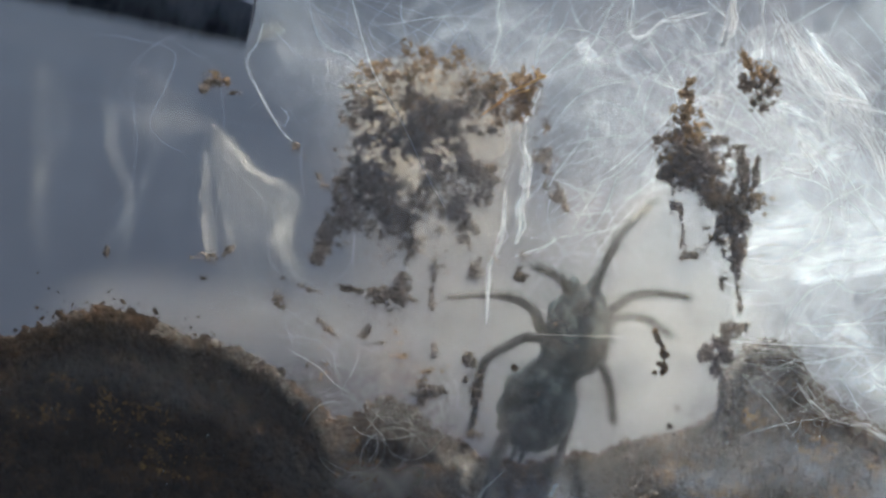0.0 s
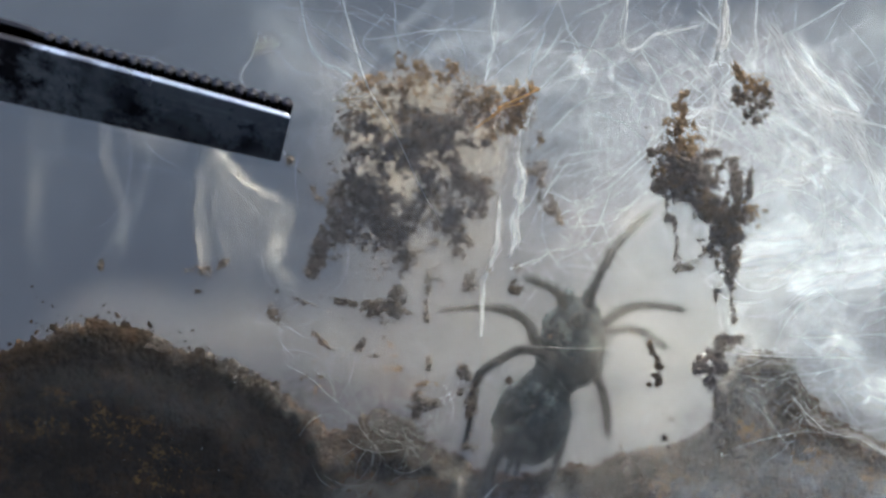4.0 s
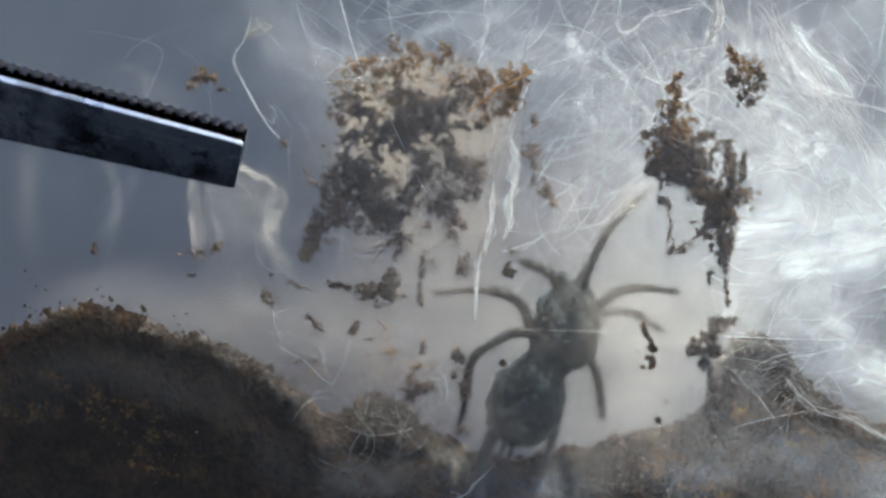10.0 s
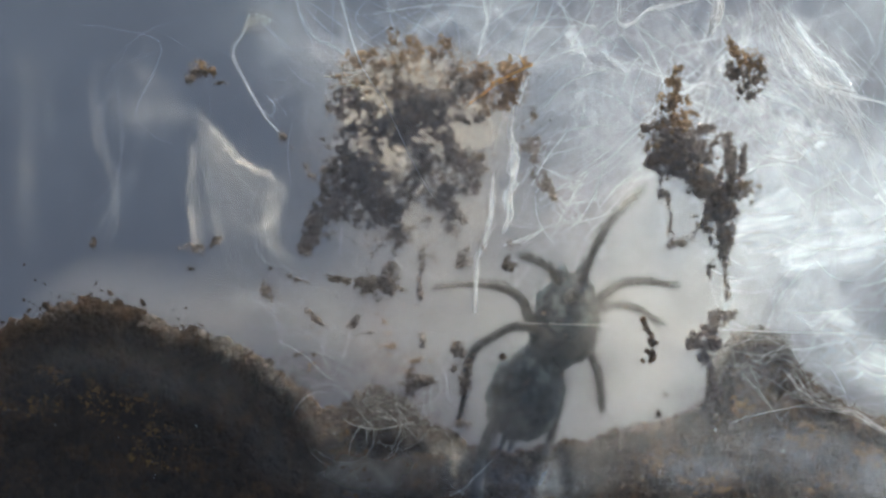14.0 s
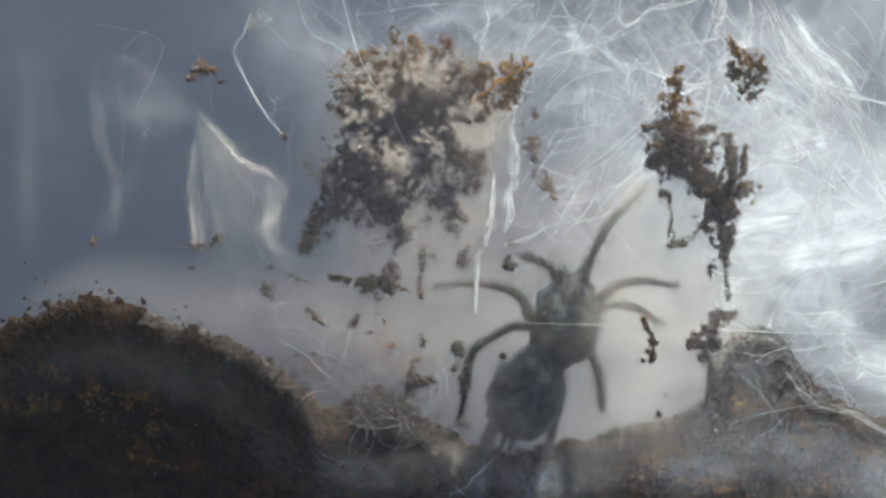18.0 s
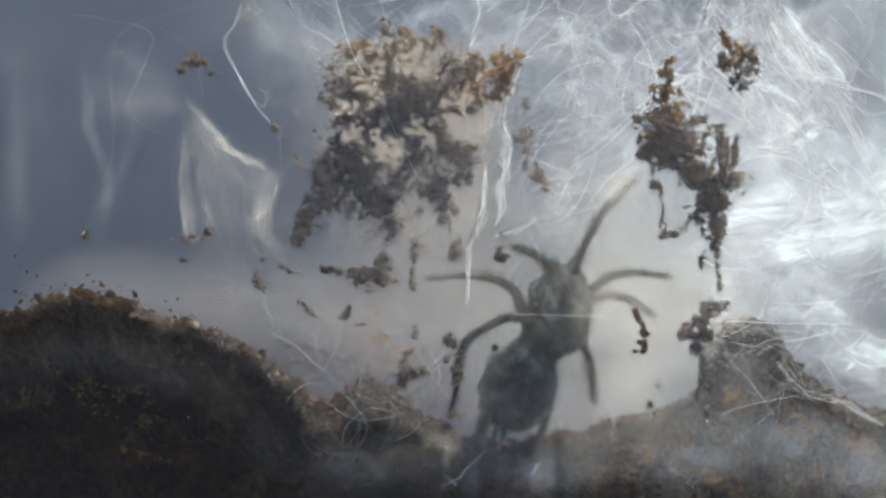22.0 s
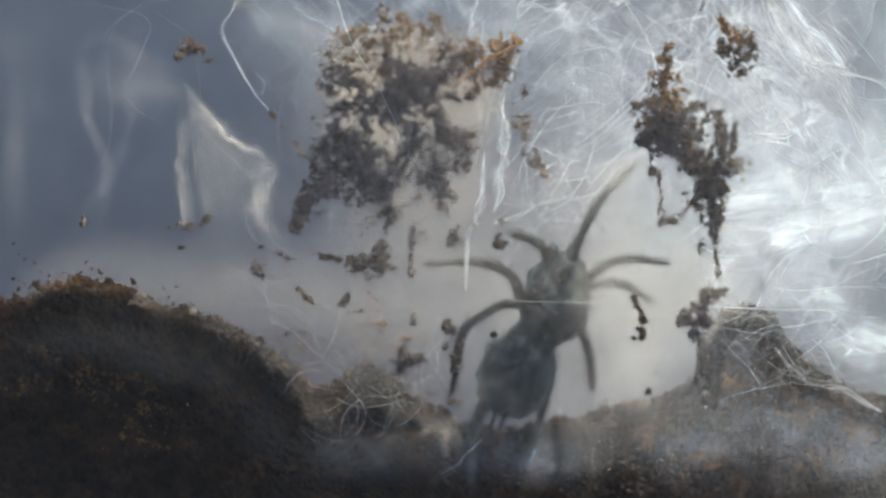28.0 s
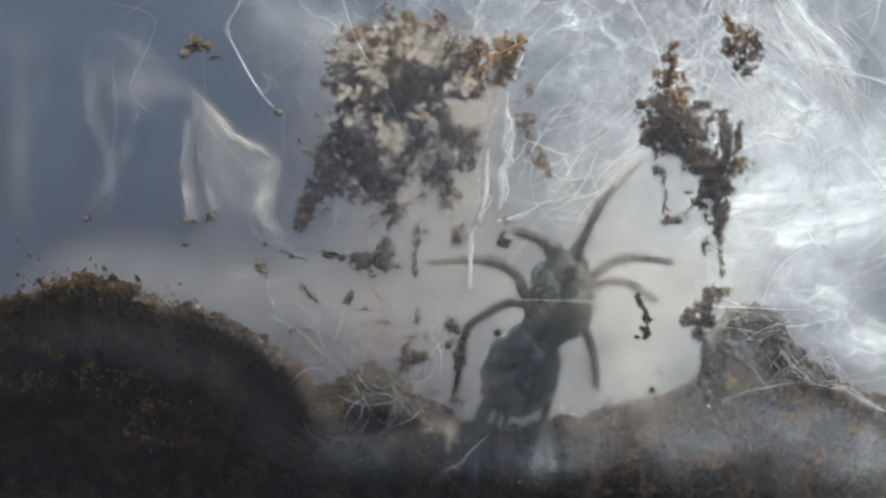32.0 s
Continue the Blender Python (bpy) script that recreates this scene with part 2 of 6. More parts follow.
def veil(name, ellipses, depth, material, label, seed, rag=0.5, scale=0.12, cell=0.4, ripple=0.4, sharp=1.0, category="spider web"):
    """A hanging film of silk whose cover is the sum of soft ellipses: u, v, half-width, half-height, turn, cover."""
    u, v = grid_over(ellipses, cell, 2.5)
    cover = np.zeros(u.shape)
    for eu, ev, a, b, turn, full in ellipses:
        c, s = math.cos(radians(turn)), math.sin(radians(turn))
        x, y = (u - eu) * c + (v - ev) * s, -(u - eu) * s + (v - ev) * c
        r2 = (x / a) ** 2 + (y / b) ** 2
        cover += full * np.exp(-1.4 * r2 ** sharp)
    cover = np.clip(cover - 0.01, 0, 1) * np.clip(1 + rag * layers(u, v, seed, scale * 2, 4), 0.1, 2)
    edge = np.minimum.reduce([u - u.min(), u.max() - u, v - v.min(), v.max() - v])
    cover = np.clip(cover * np.clip(edge / 2.0, 0, 1), 0, 1)
    d = depth + ripple * layers(u, v, seed + 3, 0.1, 3)
    k = (90 + d) / 90
    verts = np.stack([u * k, d, v * k + EYE_HEIGHT], -1).reshape(-1, 3) * MM
    n, m = u.shape
    index = np.arange(n * m).reshape(n, m)
    quads = np.stack([index[:-1, :-1], index[1:, :-1], index[1:, 1:], index[:-1, 1:]], -1).reshape(-1, 4)
    quads = quads[cover.ravel()[quads].max(1) > 0.006]
    used = np.unique(quads)
    to = np.full(n * m, -1)
    to[used] = np.arange(len(used))
    me = bpy.data.meshes.new(name)
    me.from_pydata(verts[used].tolist(), [], to[quads].tolist())
    me.materials.append(material)
    me.polygons.foreach_set("use_smooth", [True] * len(me.polygons))
    me.update()
    me.attributes.new("silk_cover", "FLOAT", "POINT").data.foreach_set("value", cover.ravel()[used])
    return solo(name, me, label, category)


def curls(label, count, ellipse, way, stray, length, bend, depth, radius, seed, material=None, name="web_threads"):
    """Fine threads that start in an ellipse and run on in slowly turning curves; way and stray in degrees, length in mm."""
    r = np.random.default_rng(seed)
    lines, n = [], 26
    eu, ev, a, b = ellipse
    for _ in range(count):
        p, q = math.sqrt(r.random()), r.uniform(0, 2 * math.pi)
        size = length * r.uniform(0.4, 1.3)
        head = radians(way + r.normal(0, stray) + (180 if r.random() < 0.5 else 0))
        rate, x, y = r.normal(0, bend), eu + p * a * math.cos(q), ev + p * b * math.sin(q)
        d, slope = r.uniform(*depth), r.normal(0, 0.12)
        pts = []
        for _ in range(n):
            pts.append(spread(x, y, max(0.25, d)))
            rate = 0.97 * rate + r.normal(0, bend * 0.22)
            head += rate * size / n
            x, y, d = x + math.cos(head) * size / n, y + math.sin(head) * size / n, d + slope * size / n
        thick = radius * (0.45 + 0.9 * r.random() ** 3)
        lines.append((np.array(pts), thick * np.sin(np.linspace(0.15, np.pi - 0.15, n)) ** 0.5))
    return solo(name, tubes(name, lines, material or THREAD, 3), label, "spider web", kind="stuff")


def spread(u, v, d):
    """Rows of the plan are for the pane; farther back they widen with the distance from the eye."""
    k = (90 + d) / 90
    return u * k, v * k, d


# ---- materials ----
class Nodes:
    def __init__(self, name):
        self.m = bpy.data.materials.new(name)
        self.m.use_nodes = True
        self.t = self.m.node_tree
        self.t.nodes.clear()
        self.out = self.add("ShaderNodeOutputMaterial")

    def add(self, kind, **values):
        n = self.t.nodes.new(kind)
        for k, v in values.items():
            if k in n.inputs:
                n.inputs[k].default_value = v
        return n

    def join(self, a, b):
        self.t.links.new(a, b)

    def coords(self):
        return self.add("ShaderNodeTexCoord").outputs["Object"]

    def noise(self, scale, detail=4.0, rough=0.6, vector=None):
        n = self.add("ShaderNodeTexNoise", Scale=scale, Detail=detail, Roughness=rough)
        self.join(vector or self.coords(), n.inputs["Vector"])
        return n.outputs["Fac"]

    def ramp(self, fac, *stops):
        n = self.add("ShaderNodeValToRGB")
        n.color_ramp.elements[0].position, n.color_ramp.elements[0].color = stops[0][0], (*stops[0][1], 1)
        n.color_ramp.elements[1].position, n.color_ramp.elements[1].color = stops[-1][0], (*stops[-1][1], 1)
        for p, c in stops[1:-1]:
            n.color_ramp.elements.new(p).color = (*c, 1)
        self.join(fac, n.inputs["Fac"])
        return n.outputs["Color"]

    def mix(self, fac, a, b, blend="MIX"):
        n = self.t.nodes.new("ShaderNodeMix")
        n.data_type, n.blend_type = "RGBA", blend
        for socket, value in ((n.inputs[0], fac), (n.inputs[6], a), (n.inputs[7], b)):
            if isinstance(value, bpy.types.NodeSocket):
                self.join(value, socket)
            elif isinstance(value, (int, float)):
                socket.default_value = value
            else:
                socket.default_value = (*value, 1)
        return n.outputs[2]

    def math(self, op, a, b=0.0, clamp=False):
        n = self.t.nodes.new("ShaderNodeMath")
        n.operation, n.use_clamp = op, clamp
        for socket, value in ((n.inputs[0], a), (n.inputs[1], b)):
            if isinstance(value, bpy.types.NodeSocket):
                self.join(value, socket)
            else:
                socket.default_value = value
        return n.outputs[0]

    def surface(self, colour, rough=0.8, metal=0.0, bump=None, height=0.0002, **values):
        b = self.add("ShaderNodeBsdfPrincipled", **values)
        for socket, value in ((b.inputs["Base Color"], colour), (b.inputs["Roughness"], rough), (b.inputs["Metallic"], metal)):
            if isinstance(value, bpy.types.NodeSocket):
                self.join(value, socket)
            elif isinstance(value, tuple):
                socket.default_value = (*value, 1)
            else:
                socket.default_value = value
        if bump is not None:
            n = self.add("ShaderNodeBump", Strength=0.8, Distance=height)
            self.join(bump, n.inputs["Height"])
            self.join(n.outputs["Normal"], b.inputs["Normal"])
        self.join(b.outputs[0], self.out.inputs["Surface"])
        return self.m


def soil_material(name, dark, brown, orange, warm_from=0.62):
    k = Nodes(name)
    base = k.ramp(k.noise(900, 6, 0.7), (0.3, dark), (0.6, brown), (0.8, tuple(2 * c for c in brown)))
    warm = k.ramp(k.noise(260, 8, 0.78), (warm_from - 0.04, (0, 0, 0)), (warm_from + 0.14, (1, 1, 1)))
    island = k.add("ShaderNodeNewGeometry").outputs["Random Per Island"]
    col = k.mix(warm, base, orange)
    col = k.mix(k.math("MULTIPLY", island, 0.5), col, tuple(1.6 * c for c in brown))
    return k.surface(col, 0.9, bump=k.noise(2500, 5, 0.7), height=0.0003, **{"Specular IOR Level": 0.15})


def silk_material(name, colour, streak_along=0.25, streak_across=2.2, low=0.25, gain=1.5):
    k = Nodes(name)
    dens = k.t.nodes.new("ShaderNodeAttribute")
    dens.attribute_name = "silk_cover"
    uvs = k.t.nodes.new("ShaderNodeUVMap")
    uvs.uv_map = "run"
    mapping = k.add("ShaderNodeMapping")
    mapping.inputs["Scale"].default_value = (streak_along, streak_across, 1)
    k.join(uvs.outputs[0], mapping.inputs["Vector"])
    fibre = k.noise(1.0, 6, 0.65, mapping.outputs[0])
    fibre.node.inputs["Distortion"].default_value = 0.9
    cloud = k.noise(220, 4, 0.6)
    fibre = k.math("MULTIPLY_ADD", fibre, gain)
    fibre.node.inputs[2].default_value = low - 0.35 * gain
    amount = k.math("MULTIPLY", fibre, k.math("MULTIPLY_ADD", cloud, 1.6), True)
    amount.node.inputs[1].links[0].from_node.inputs[2].default_value = 0.2
    amount = k.math("MULTIPLY", amount, dens.outputs["Fac"], True)
    thin = k.add("ShaderNodeBsdfTransparent")
    front = k.add("ShaderNodeBsdfDiffuse")
    back = k.add("ShaderNodeBsdfTranslucent")
    for n in (front, back):
        n.inputs["Color"].default_value = (*colour, 1)
    both, mix = k.add("ShaderNodeMixShader"), k.add("ShaderNodeMixShader")
    both.inputs[0].default_value = 0.5
    k.join(front.outputs[0], both.inputs[1])
    k.join(back.outputs[0], both.inputs[2])
    k.join(amount, mix.inputs[0])
    k.join(thin.outputs[0], mix.inputs[1])
    k.join(both.outputs[0], mix.inputs[2])
    k.join(mix.outputs[0], k.out.inputs["Surface"])
    return k.m


def thread_material(name, colour):
    k = Nodes(name)
    front, back, both = k.add("ShaderNodeBsdfDiffuse"), k.add("ShaderNodeBsdfTranslucent"), k.add("ShaderNodeMixShader")
    tone = k.ramp(k.noise(300, 3), (0.3, tuple(0.8 * c for c in colour)), (0.7, colour))
    k.join(tone, front.inputs["Color"])
    k.join(tone, back.inputs["Color"])
    both.inputs[0].default_value = 0.5
    k.join(front.outputs[0], both.inputs[1])
    k.join(back.outputs[0], both.inputs[2])
    k.join(both.outputs[0], k.out.inputs["Surface"])
    return k.m


SOIL = soil_material("soil", (0.009, 0.007, 0.0055), (0.052, 0.033, 0.019), (0.17, 0.082, 0.028), 0.53)
SILK = silk_material("silk", (0.74, 0.83, 0.89))
SILK_SOFT = silk_material("soft_silk", (0.80, 0.78, 0.71), 0.5, 3.2, 0.35, 1.5)
SILK_CREAM = silk_material("cream_silk", (0.76, 0.745, 0.68), 0.10, 0.5, 0.75, 0.5)
SILK_FILM = silk_material("milky_film", (0.80, 0.77, 0.71), 0.9, 0.9, 0.7, 0.6)
SILK_MILK = silk_material("bluish_film", (0.80, 0.80, 0.79), 0.7, 1.4, 0.65, 1.0)
DRY = soil_material("dry_soil", (0.014, 0.013, 0.013), (0.060, 0.050, 0.045), (0.18, 0.10, 0.045), 0.60)
CRUST = soil_material("grey_crust", (0.042, 0.035, 0.028), (0.165, 0.134, 0.107), (0.30, 0.195, 0.11), 0.58)
COIR = soil_material("coir", (0.07, 0.038, 0.014), (0.20, 0.105, 0.036), (0.48, 0.25, 0.07), 0.53)
THREAD = thread_material("silk_thread", (0.90, 0.91, 0.92))
THREAD_CREAM = thread_material("cream_fibre", (0.62, 0.61, 0.56))
THREAD_DIM = thread_material("fine_silk", (0.66, 0.69, 0.74))


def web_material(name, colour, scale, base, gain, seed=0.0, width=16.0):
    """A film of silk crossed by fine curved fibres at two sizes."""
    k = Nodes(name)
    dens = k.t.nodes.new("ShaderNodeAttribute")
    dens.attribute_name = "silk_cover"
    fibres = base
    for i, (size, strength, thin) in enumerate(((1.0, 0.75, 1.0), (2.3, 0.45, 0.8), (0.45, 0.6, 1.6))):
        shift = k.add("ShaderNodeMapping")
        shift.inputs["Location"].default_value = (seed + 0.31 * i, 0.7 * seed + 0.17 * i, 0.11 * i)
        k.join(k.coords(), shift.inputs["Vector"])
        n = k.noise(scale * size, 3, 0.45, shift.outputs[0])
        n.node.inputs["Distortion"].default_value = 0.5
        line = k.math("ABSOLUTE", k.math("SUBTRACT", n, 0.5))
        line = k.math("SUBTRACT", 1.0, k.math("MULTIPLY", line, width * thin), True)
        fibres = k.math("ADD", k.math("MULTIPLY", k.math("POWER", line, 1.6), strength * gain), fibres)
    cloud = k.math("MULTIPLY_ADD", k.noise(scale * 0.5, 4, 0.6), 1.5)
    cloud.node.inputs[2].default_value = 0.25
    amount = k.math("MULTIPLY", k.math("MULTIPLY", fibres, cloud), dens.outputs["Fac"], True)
    thin = k.add("ShaderNodeBsdfTransparent")
    front, back = k.add("ShaderNodeBsdfDiffuse"), k.add("ShaderNodeBsdfTranslucent")
    for n in (front, back):
        n.inputs["Color"].default_value = (*colour, 1)
    both, mix = k.add("ShaderNodeMixShader"), k.add("ShaderNodeMixShader")
    both.inputs[0].default_value = 0.5
    k.join(front.outputs[0], both.inputs[1])
    k.join(back.outputs[0], both.inputs[2])
    k.join(amount, mix.inputs[0])
    k.join(thin.outputs[0], mix.inputs[1])
    k.join(both.outputs[0], mix.inputs[2])
    k.join(mix.outputs[0], k.out.inputs["Surface"])
    return k.m


WEB = web_material("webbed_silk", (0.76, 0.84, 0.90), 210, 0.07, 1.5, 0.0, 30.0)
WEB_FINE = web_material("fine_webbed_silk", (0.78, 0.80, 0.82), 330, 0.16, 1.1, 1.3, 28.0)
WEB_BLUE = web_material("bluish_webbed_silk", (0.62, 0.72, 0.86), 260, 0.5, 0.6, 6.3)
WEB_CREAM = web_material("cream_webbed_silk", (0.80, 0.76, 0.69), 160, 0.75, 0.5, 2.1)
SILK_CRUST_WEB = web_material("crusted_silk", (0.34, 0.315, 0.275), 200, 0.8, 0.35, 4.4)
STAIN = web_material("stained_silk", (0.40, 0.27, 0.16), 420, 0.6, 0.8, 5.5)
# Dark silk: dust, plus shade and smoky haze put into the colour.
DUSTY_SHADE = web_material("dusty_shade_silk", (0.085, 0.082, 0.08), 230, 0.7, 0.6, 7.1)
MILK = web_material("milky_silk_film", (0.80, 0.775, 0.72), 120, 0.85, 0.25, 3.7)
STRAW = thread_material("straw", (0.80, 0.50, 0.20))
CAKE = soil_material("caked_soil", (0.075, 0.064, 0.056), (0.23, 0.187, 0.157), (0.40, 0.26, 0.15), 0.58)
# Warmer, paler copy of the caked soil: coir colour with sunlight painted in.
CAKE_WARM = soil_material("warm_caked_soil", (0.085, 0.058, 0.040), (0.25, 0.17, 0.105), (0.50, 0.31, 0.155), 0.50)


def glass_material():
    k = Nodes("clear_plastic")
    b = k.add("ShaderNodeBsdfPrincipled", Roughness=0.0, IOR=1.45)
    b.inputs["Transmission Weight"].default_value = 1.0
    b.inputs["Base Color"].default_value = (0.97, 0.98, 0.98, 1)
    k.join(b.outputs[0], k.out.inputs["Surface"])
    return k.m


GLASS = glass_material()


def wall_material():
    k = Nodes("blue_grey_plastic")
    col = k.ramp(k.noise(14, 3), (0.35, (0.246, 0.214, 0.202)), (0.65, (0.287, 0.252, 0.236)))
    return k.surface(col, 0.6, bump=k.noise(600, 3), height=0.00005)


def table_material():
    k = Nodes("dark_cloth")
    col = k.ramp(k.noise(30, 6), (0.3, (0.017, 0.021, 0.028)), (0.7, (0.030, 0.037, 0.048)))
    return k.surface(col, 0.9, bump=k.noise(200, 4), height=0.0002)


BACK = wall_material()
TABLE = table_material()

# ---- setting ----
bm = box(bmesh.new(), -900, 900, -615, 60, -30, -1.5, 2)
table = part("ground", bm, TABLE, None, smooth=False)
tagged(table, "dark blue cloth-covered table top under the terrarium", "table top", kind="structure")

def unseen_wall_material():
    k = Nodes("grey_paint")
    col = k.ramp(k.noise(3, 4), (0.35, (0.042, 0.044, 0.050)), (0.65, (0.058, 0.060, 0.068)))
    return k.surface(col, 0.8, bump=k.noise(80, 3), height=0.0005)


# Unseen wall, added to keep reflections in pane and forceps dark and even.
unseen_wall = part("reflection_wall", box(bmesh.new(), -2500, 2500, -700, -620, -800, 420, 0), unseen_wall_material(), None, smooth=False)
backdrop = part("wall_north", box(bmesh.new(), -1500, 1500, 1000, 1080, -800, 820, 0), BACK, None, smooth=False)
tagged(backdrop, "plain blue-grey painted wall far behind the terrarium", "wall", kind="structure")
tagged(unseen_wall, "unseen grey wall added behind the viewer for even reflections", "wall", kind="structure")
terrarium = thing("terrarium", "small clear plastic terrarium half filled with soil and silk", "terrarium")
pane = part("front_pane", box(bmesh.new(), -70, 70, -0.8, 0, 0, 110, 0.1), GLASS, terrarium, "clear plastic front wall", smooth=False)
side = part("side_pane", box(bmesh.new(), -70, -68.5, 0.2, 34.9, 0.2, 110, 0.1), GLASS, terrarium, "clear plastic side wall", smooth=False)
side2 = part("side_pane", box(bmesh.new(), 68.5, 70, 0.2, 34.9, 0.2, 110, 0.1), GLASS, terrarium, "clear plastic side wall", smooth=False)
back = part("back_pane", box(bmesh.new(), -70, 70, 35, 36.5, 0, 110, 0.1), GLASS, terrarium, "clear plastic back wall", smooth=False)
part("base", box(bmesh.new(), -70, 70, -0.8, 37, -1.5, -0.1, 0.2), GLASS, terrarium, "plastic floor", smooth=False)
for p in (pane, side, side2, back):
    p.visible_shadow = False

# bed of soil: a high mound at one side, a lower one at the other, a trough between
BED_U = (-70.4, -32.8, -30.3, -28.4, -26.5, -24.4, -22.6, -20.9, -19.8, -18.6, -16.1, -14.0, -11.9, -10.2, -9.2, -8.1, -3.6, 0.2, 3.1, 7.3, 9.4, 12.3, 14.4, 16.5, 18.6, 19.9, 20.5, 21.5, 23.2, 24.9, 25.8, 27.4, 29.0, 31.1, 32.7, 67.5)
BED_V = (-13.1, -6.5, -5.8, -4.6, -4.1, -4.5, -5.0, -6.1, -6.8, -6.4, -7.5, -8.8, -10.4, -12.4, -14.4, -15.7, -15.0, -15.1, -15.6, -15.4, -15.0, -14.4, -13.8, -13.4, -12.5, -11.2, -8.3, -6.9, -6.4, -6.7, -8.1, -10.2, -11.3, -12.4, -13.1, -16.0)


def bed_front(u):
    return 0.5 + 5.0 * math.exp(-((u - 7) / 5.0) ** 4)


def bed_slope(u):
    t = max(0.0, min(1.0, (u - 10) / 6))
    return 9.0 * t * t * (3 - 2 * t)


def top_front(u):
    return bed_front(u) + bed_slope(u)


def front_at(u, v):
    """Depth of the front of the bed: upright at one mound, a slope that leans back at the other."""
    top = float(np.interp(u, BED_U, BED_V))
    f = max(0.0, min(1.0, (v + 19.5) / (top + 19.5)))
    return bed_front(u) + bed_slope(u) * f ** 1.1


def bed_height(u, d):
    h = float(np.interp(u, BED_U, BED_V))
    fade = max(0.0, min(1.0, (d - top_front(u) - 2.5) / 18))
    h = h * (1 - fade) - 25.0 * fade
    # Added soil hump: its unlit front stands in for a dark hollow.
    h += 4.6 * math.exp(-((u + 5.4) / 4.6) ** 2 - ((d - 3.2) / 2.4) ** 2)
    return h + 0.55 * fbm(u, d, 0, 0.6) + 0.6 * fbm(u, d, 4, 1.6, 5, 0.4)


def build_bed():
    us = np.concatenate([np.linspace(-62, -36, 40), np.linspace(-35.8, 35.8, 620), np.linspace(36, 57, 40)])
    rows, cols = 100, 46
    verts, faces = [], []
    for u in us:
        y0 = top_front(u)
        top = bed_height(u, y0)
        for j in range(rows):
            f = j / (rows - 1)
            v = -24.0 + (top + 24.0) * (1 - (1 - f) ** 1.4)
            lumps = 1 + 2.5 * bed_slope(u) / 9
            rough = lumps * (0.7 * abs(fbm(u, v, 9, 0.5)) + 0.7 * abs(fbm(u, v, 2, 1.3, 4, 0.6))) + 1.3 * max(0, f - 0.93) / 0.07 * 0.5
            verts.append(at(*spread(u, v, front_at(u, v) + rough)))
        k = (90 + y0) / 90
        for j in range(1, cols):
            d = y0 + 0.7 + (33.5 - y0 - 0.7) * (j / (cols - 1)) ** 1.6
            verts.append(at(u * k, bed_height(u, d) * k, d))
    n = rows + cols - 1
    for i in range(len(us) - 1):
        for j in range(n - 1):
            a = i * n + j
            faces.append((a, a + 1, a + n + 1, a + n))
    return mesh_of("soil_bed", verts, faces, SOIL)


bed = solo("soil_bed", build_bed(), "dark brown coir soil heaped against the front wall", "soil", kind="structure")

rng = np.random.default_rng(3)
places, sizes = [], []
for _ in range(9000):
    u = rng.uniform(-36, 36)
    d = top_front(u) + abs(rng.normal(0, 1)) * 1.6 + 0.2
    k = (90 + top_front(u)) / 90
    places.append((u * k, (bed_height(u, d) + rng.normal(0, 0.12)) * k, d))
    sizes.append(min(0.6, 0.08 + rng.exponential(0.11)))
for _ in range(5000):
    u = rng.uniform(-36, 36)
    v = rng.uniform(-20, float(np.interp(u, BED_U, BED_V)))
    places.append(spread(u, v, front_at(u, v) + 0.15 + 0.4 * abs(fbm(u, v, 9, 0.5))))
    sizes.append(min(0.5, 0.06 + rng.exponential(0.09)))
solo("soil_grains", crumbs("soil_grains", places, sizes, rng, SOIL), "loose dark grains and crumbs of coir soil", "soil", kind="stuff")
places = blotch(rng, [(-6.56, -16.05, 1.34, 2.30, 10, 1), (-1.88, -15.42, 2.93, 0.59, 0, 0.7), (-7.73, -14.79, 1.00, 1.67, -20, 0.5), (16.92, -15.42, 2.30, 1.67, -10, 1), (19.43, -16.88, 2.51, 1.00, 0, 0.8), (21.94, -11.45, 1.09, 1.09, 0, 1), (26.54, -13.54, 1.67, 1.09, 0, 0.8), (31.13, -15.00, 1.67, 1.00, 0, 0.6), (-30.30, -11.24, 2.51, 0.92, 0, 0.35), (-24.03, -11.03, 3.34, 1.88, -10, 0.3), (-20.69, -14.38, 2.93, 1.88, 0, 0.3), (-27.79, -8.94, 2.51, 1.04, 0, 0.25), (14.83, -13.54, 1.25, 1.00, 0, 0.7), (28.21, -16.88, 2.51, 1.00, 0, 0.4)], 230, 0.1, 1.3, 0.1, 0.9, 5)
places = [spread(u, v, front_at(u, v) - .2 + d * 0.4) for u, v, d in places]
grey = blotch(rng, [(23.19, -8.52, 2.51, 2.09, 0, 0.9), (22.36, -11.45, 2.93, 2.93, 0, 0.8), (26.54, -14.38, 4.18, 2.51, 0, 0.6), (18.18, -15.63, 3.76, 2.09, 0, 0.6), (29.88, -16.05, 3.34, 2.09, 0, 0.6)], 60, 0.1, 0.9, 0.0, 1.1, 8)
grey = [spread(u, v, front_at(u, v) - .3 + d * 1.2) for u, v, d in grey if v < np.interp(u, BED_U, BED_V)]
loose, fallen = [], []
for _ in range(2600):
    u = rng.uniform(-34, -9) if rng.random() < .62 else rng.uniform(12, 34)
    v = float(np.interp(u, BED_U, BED_V)) - .3 + rng.exponential(.55) * (.5 + max(0, fbm(u, 3, 0, .8)) * 2.4)
    (loose if u < 0 else fallen).append(spread(u + rng.normal(0, .2), v, rng.uniform(.2, .7) + bed_slope(u)))
solo("edge_grains", crumbs("edge_grains", loose, .03 + rng.exponential(.05, len(loose)), rng, SOIL), "dark soil grains clinging to the pane along the mound", "soil", kind="stuff")
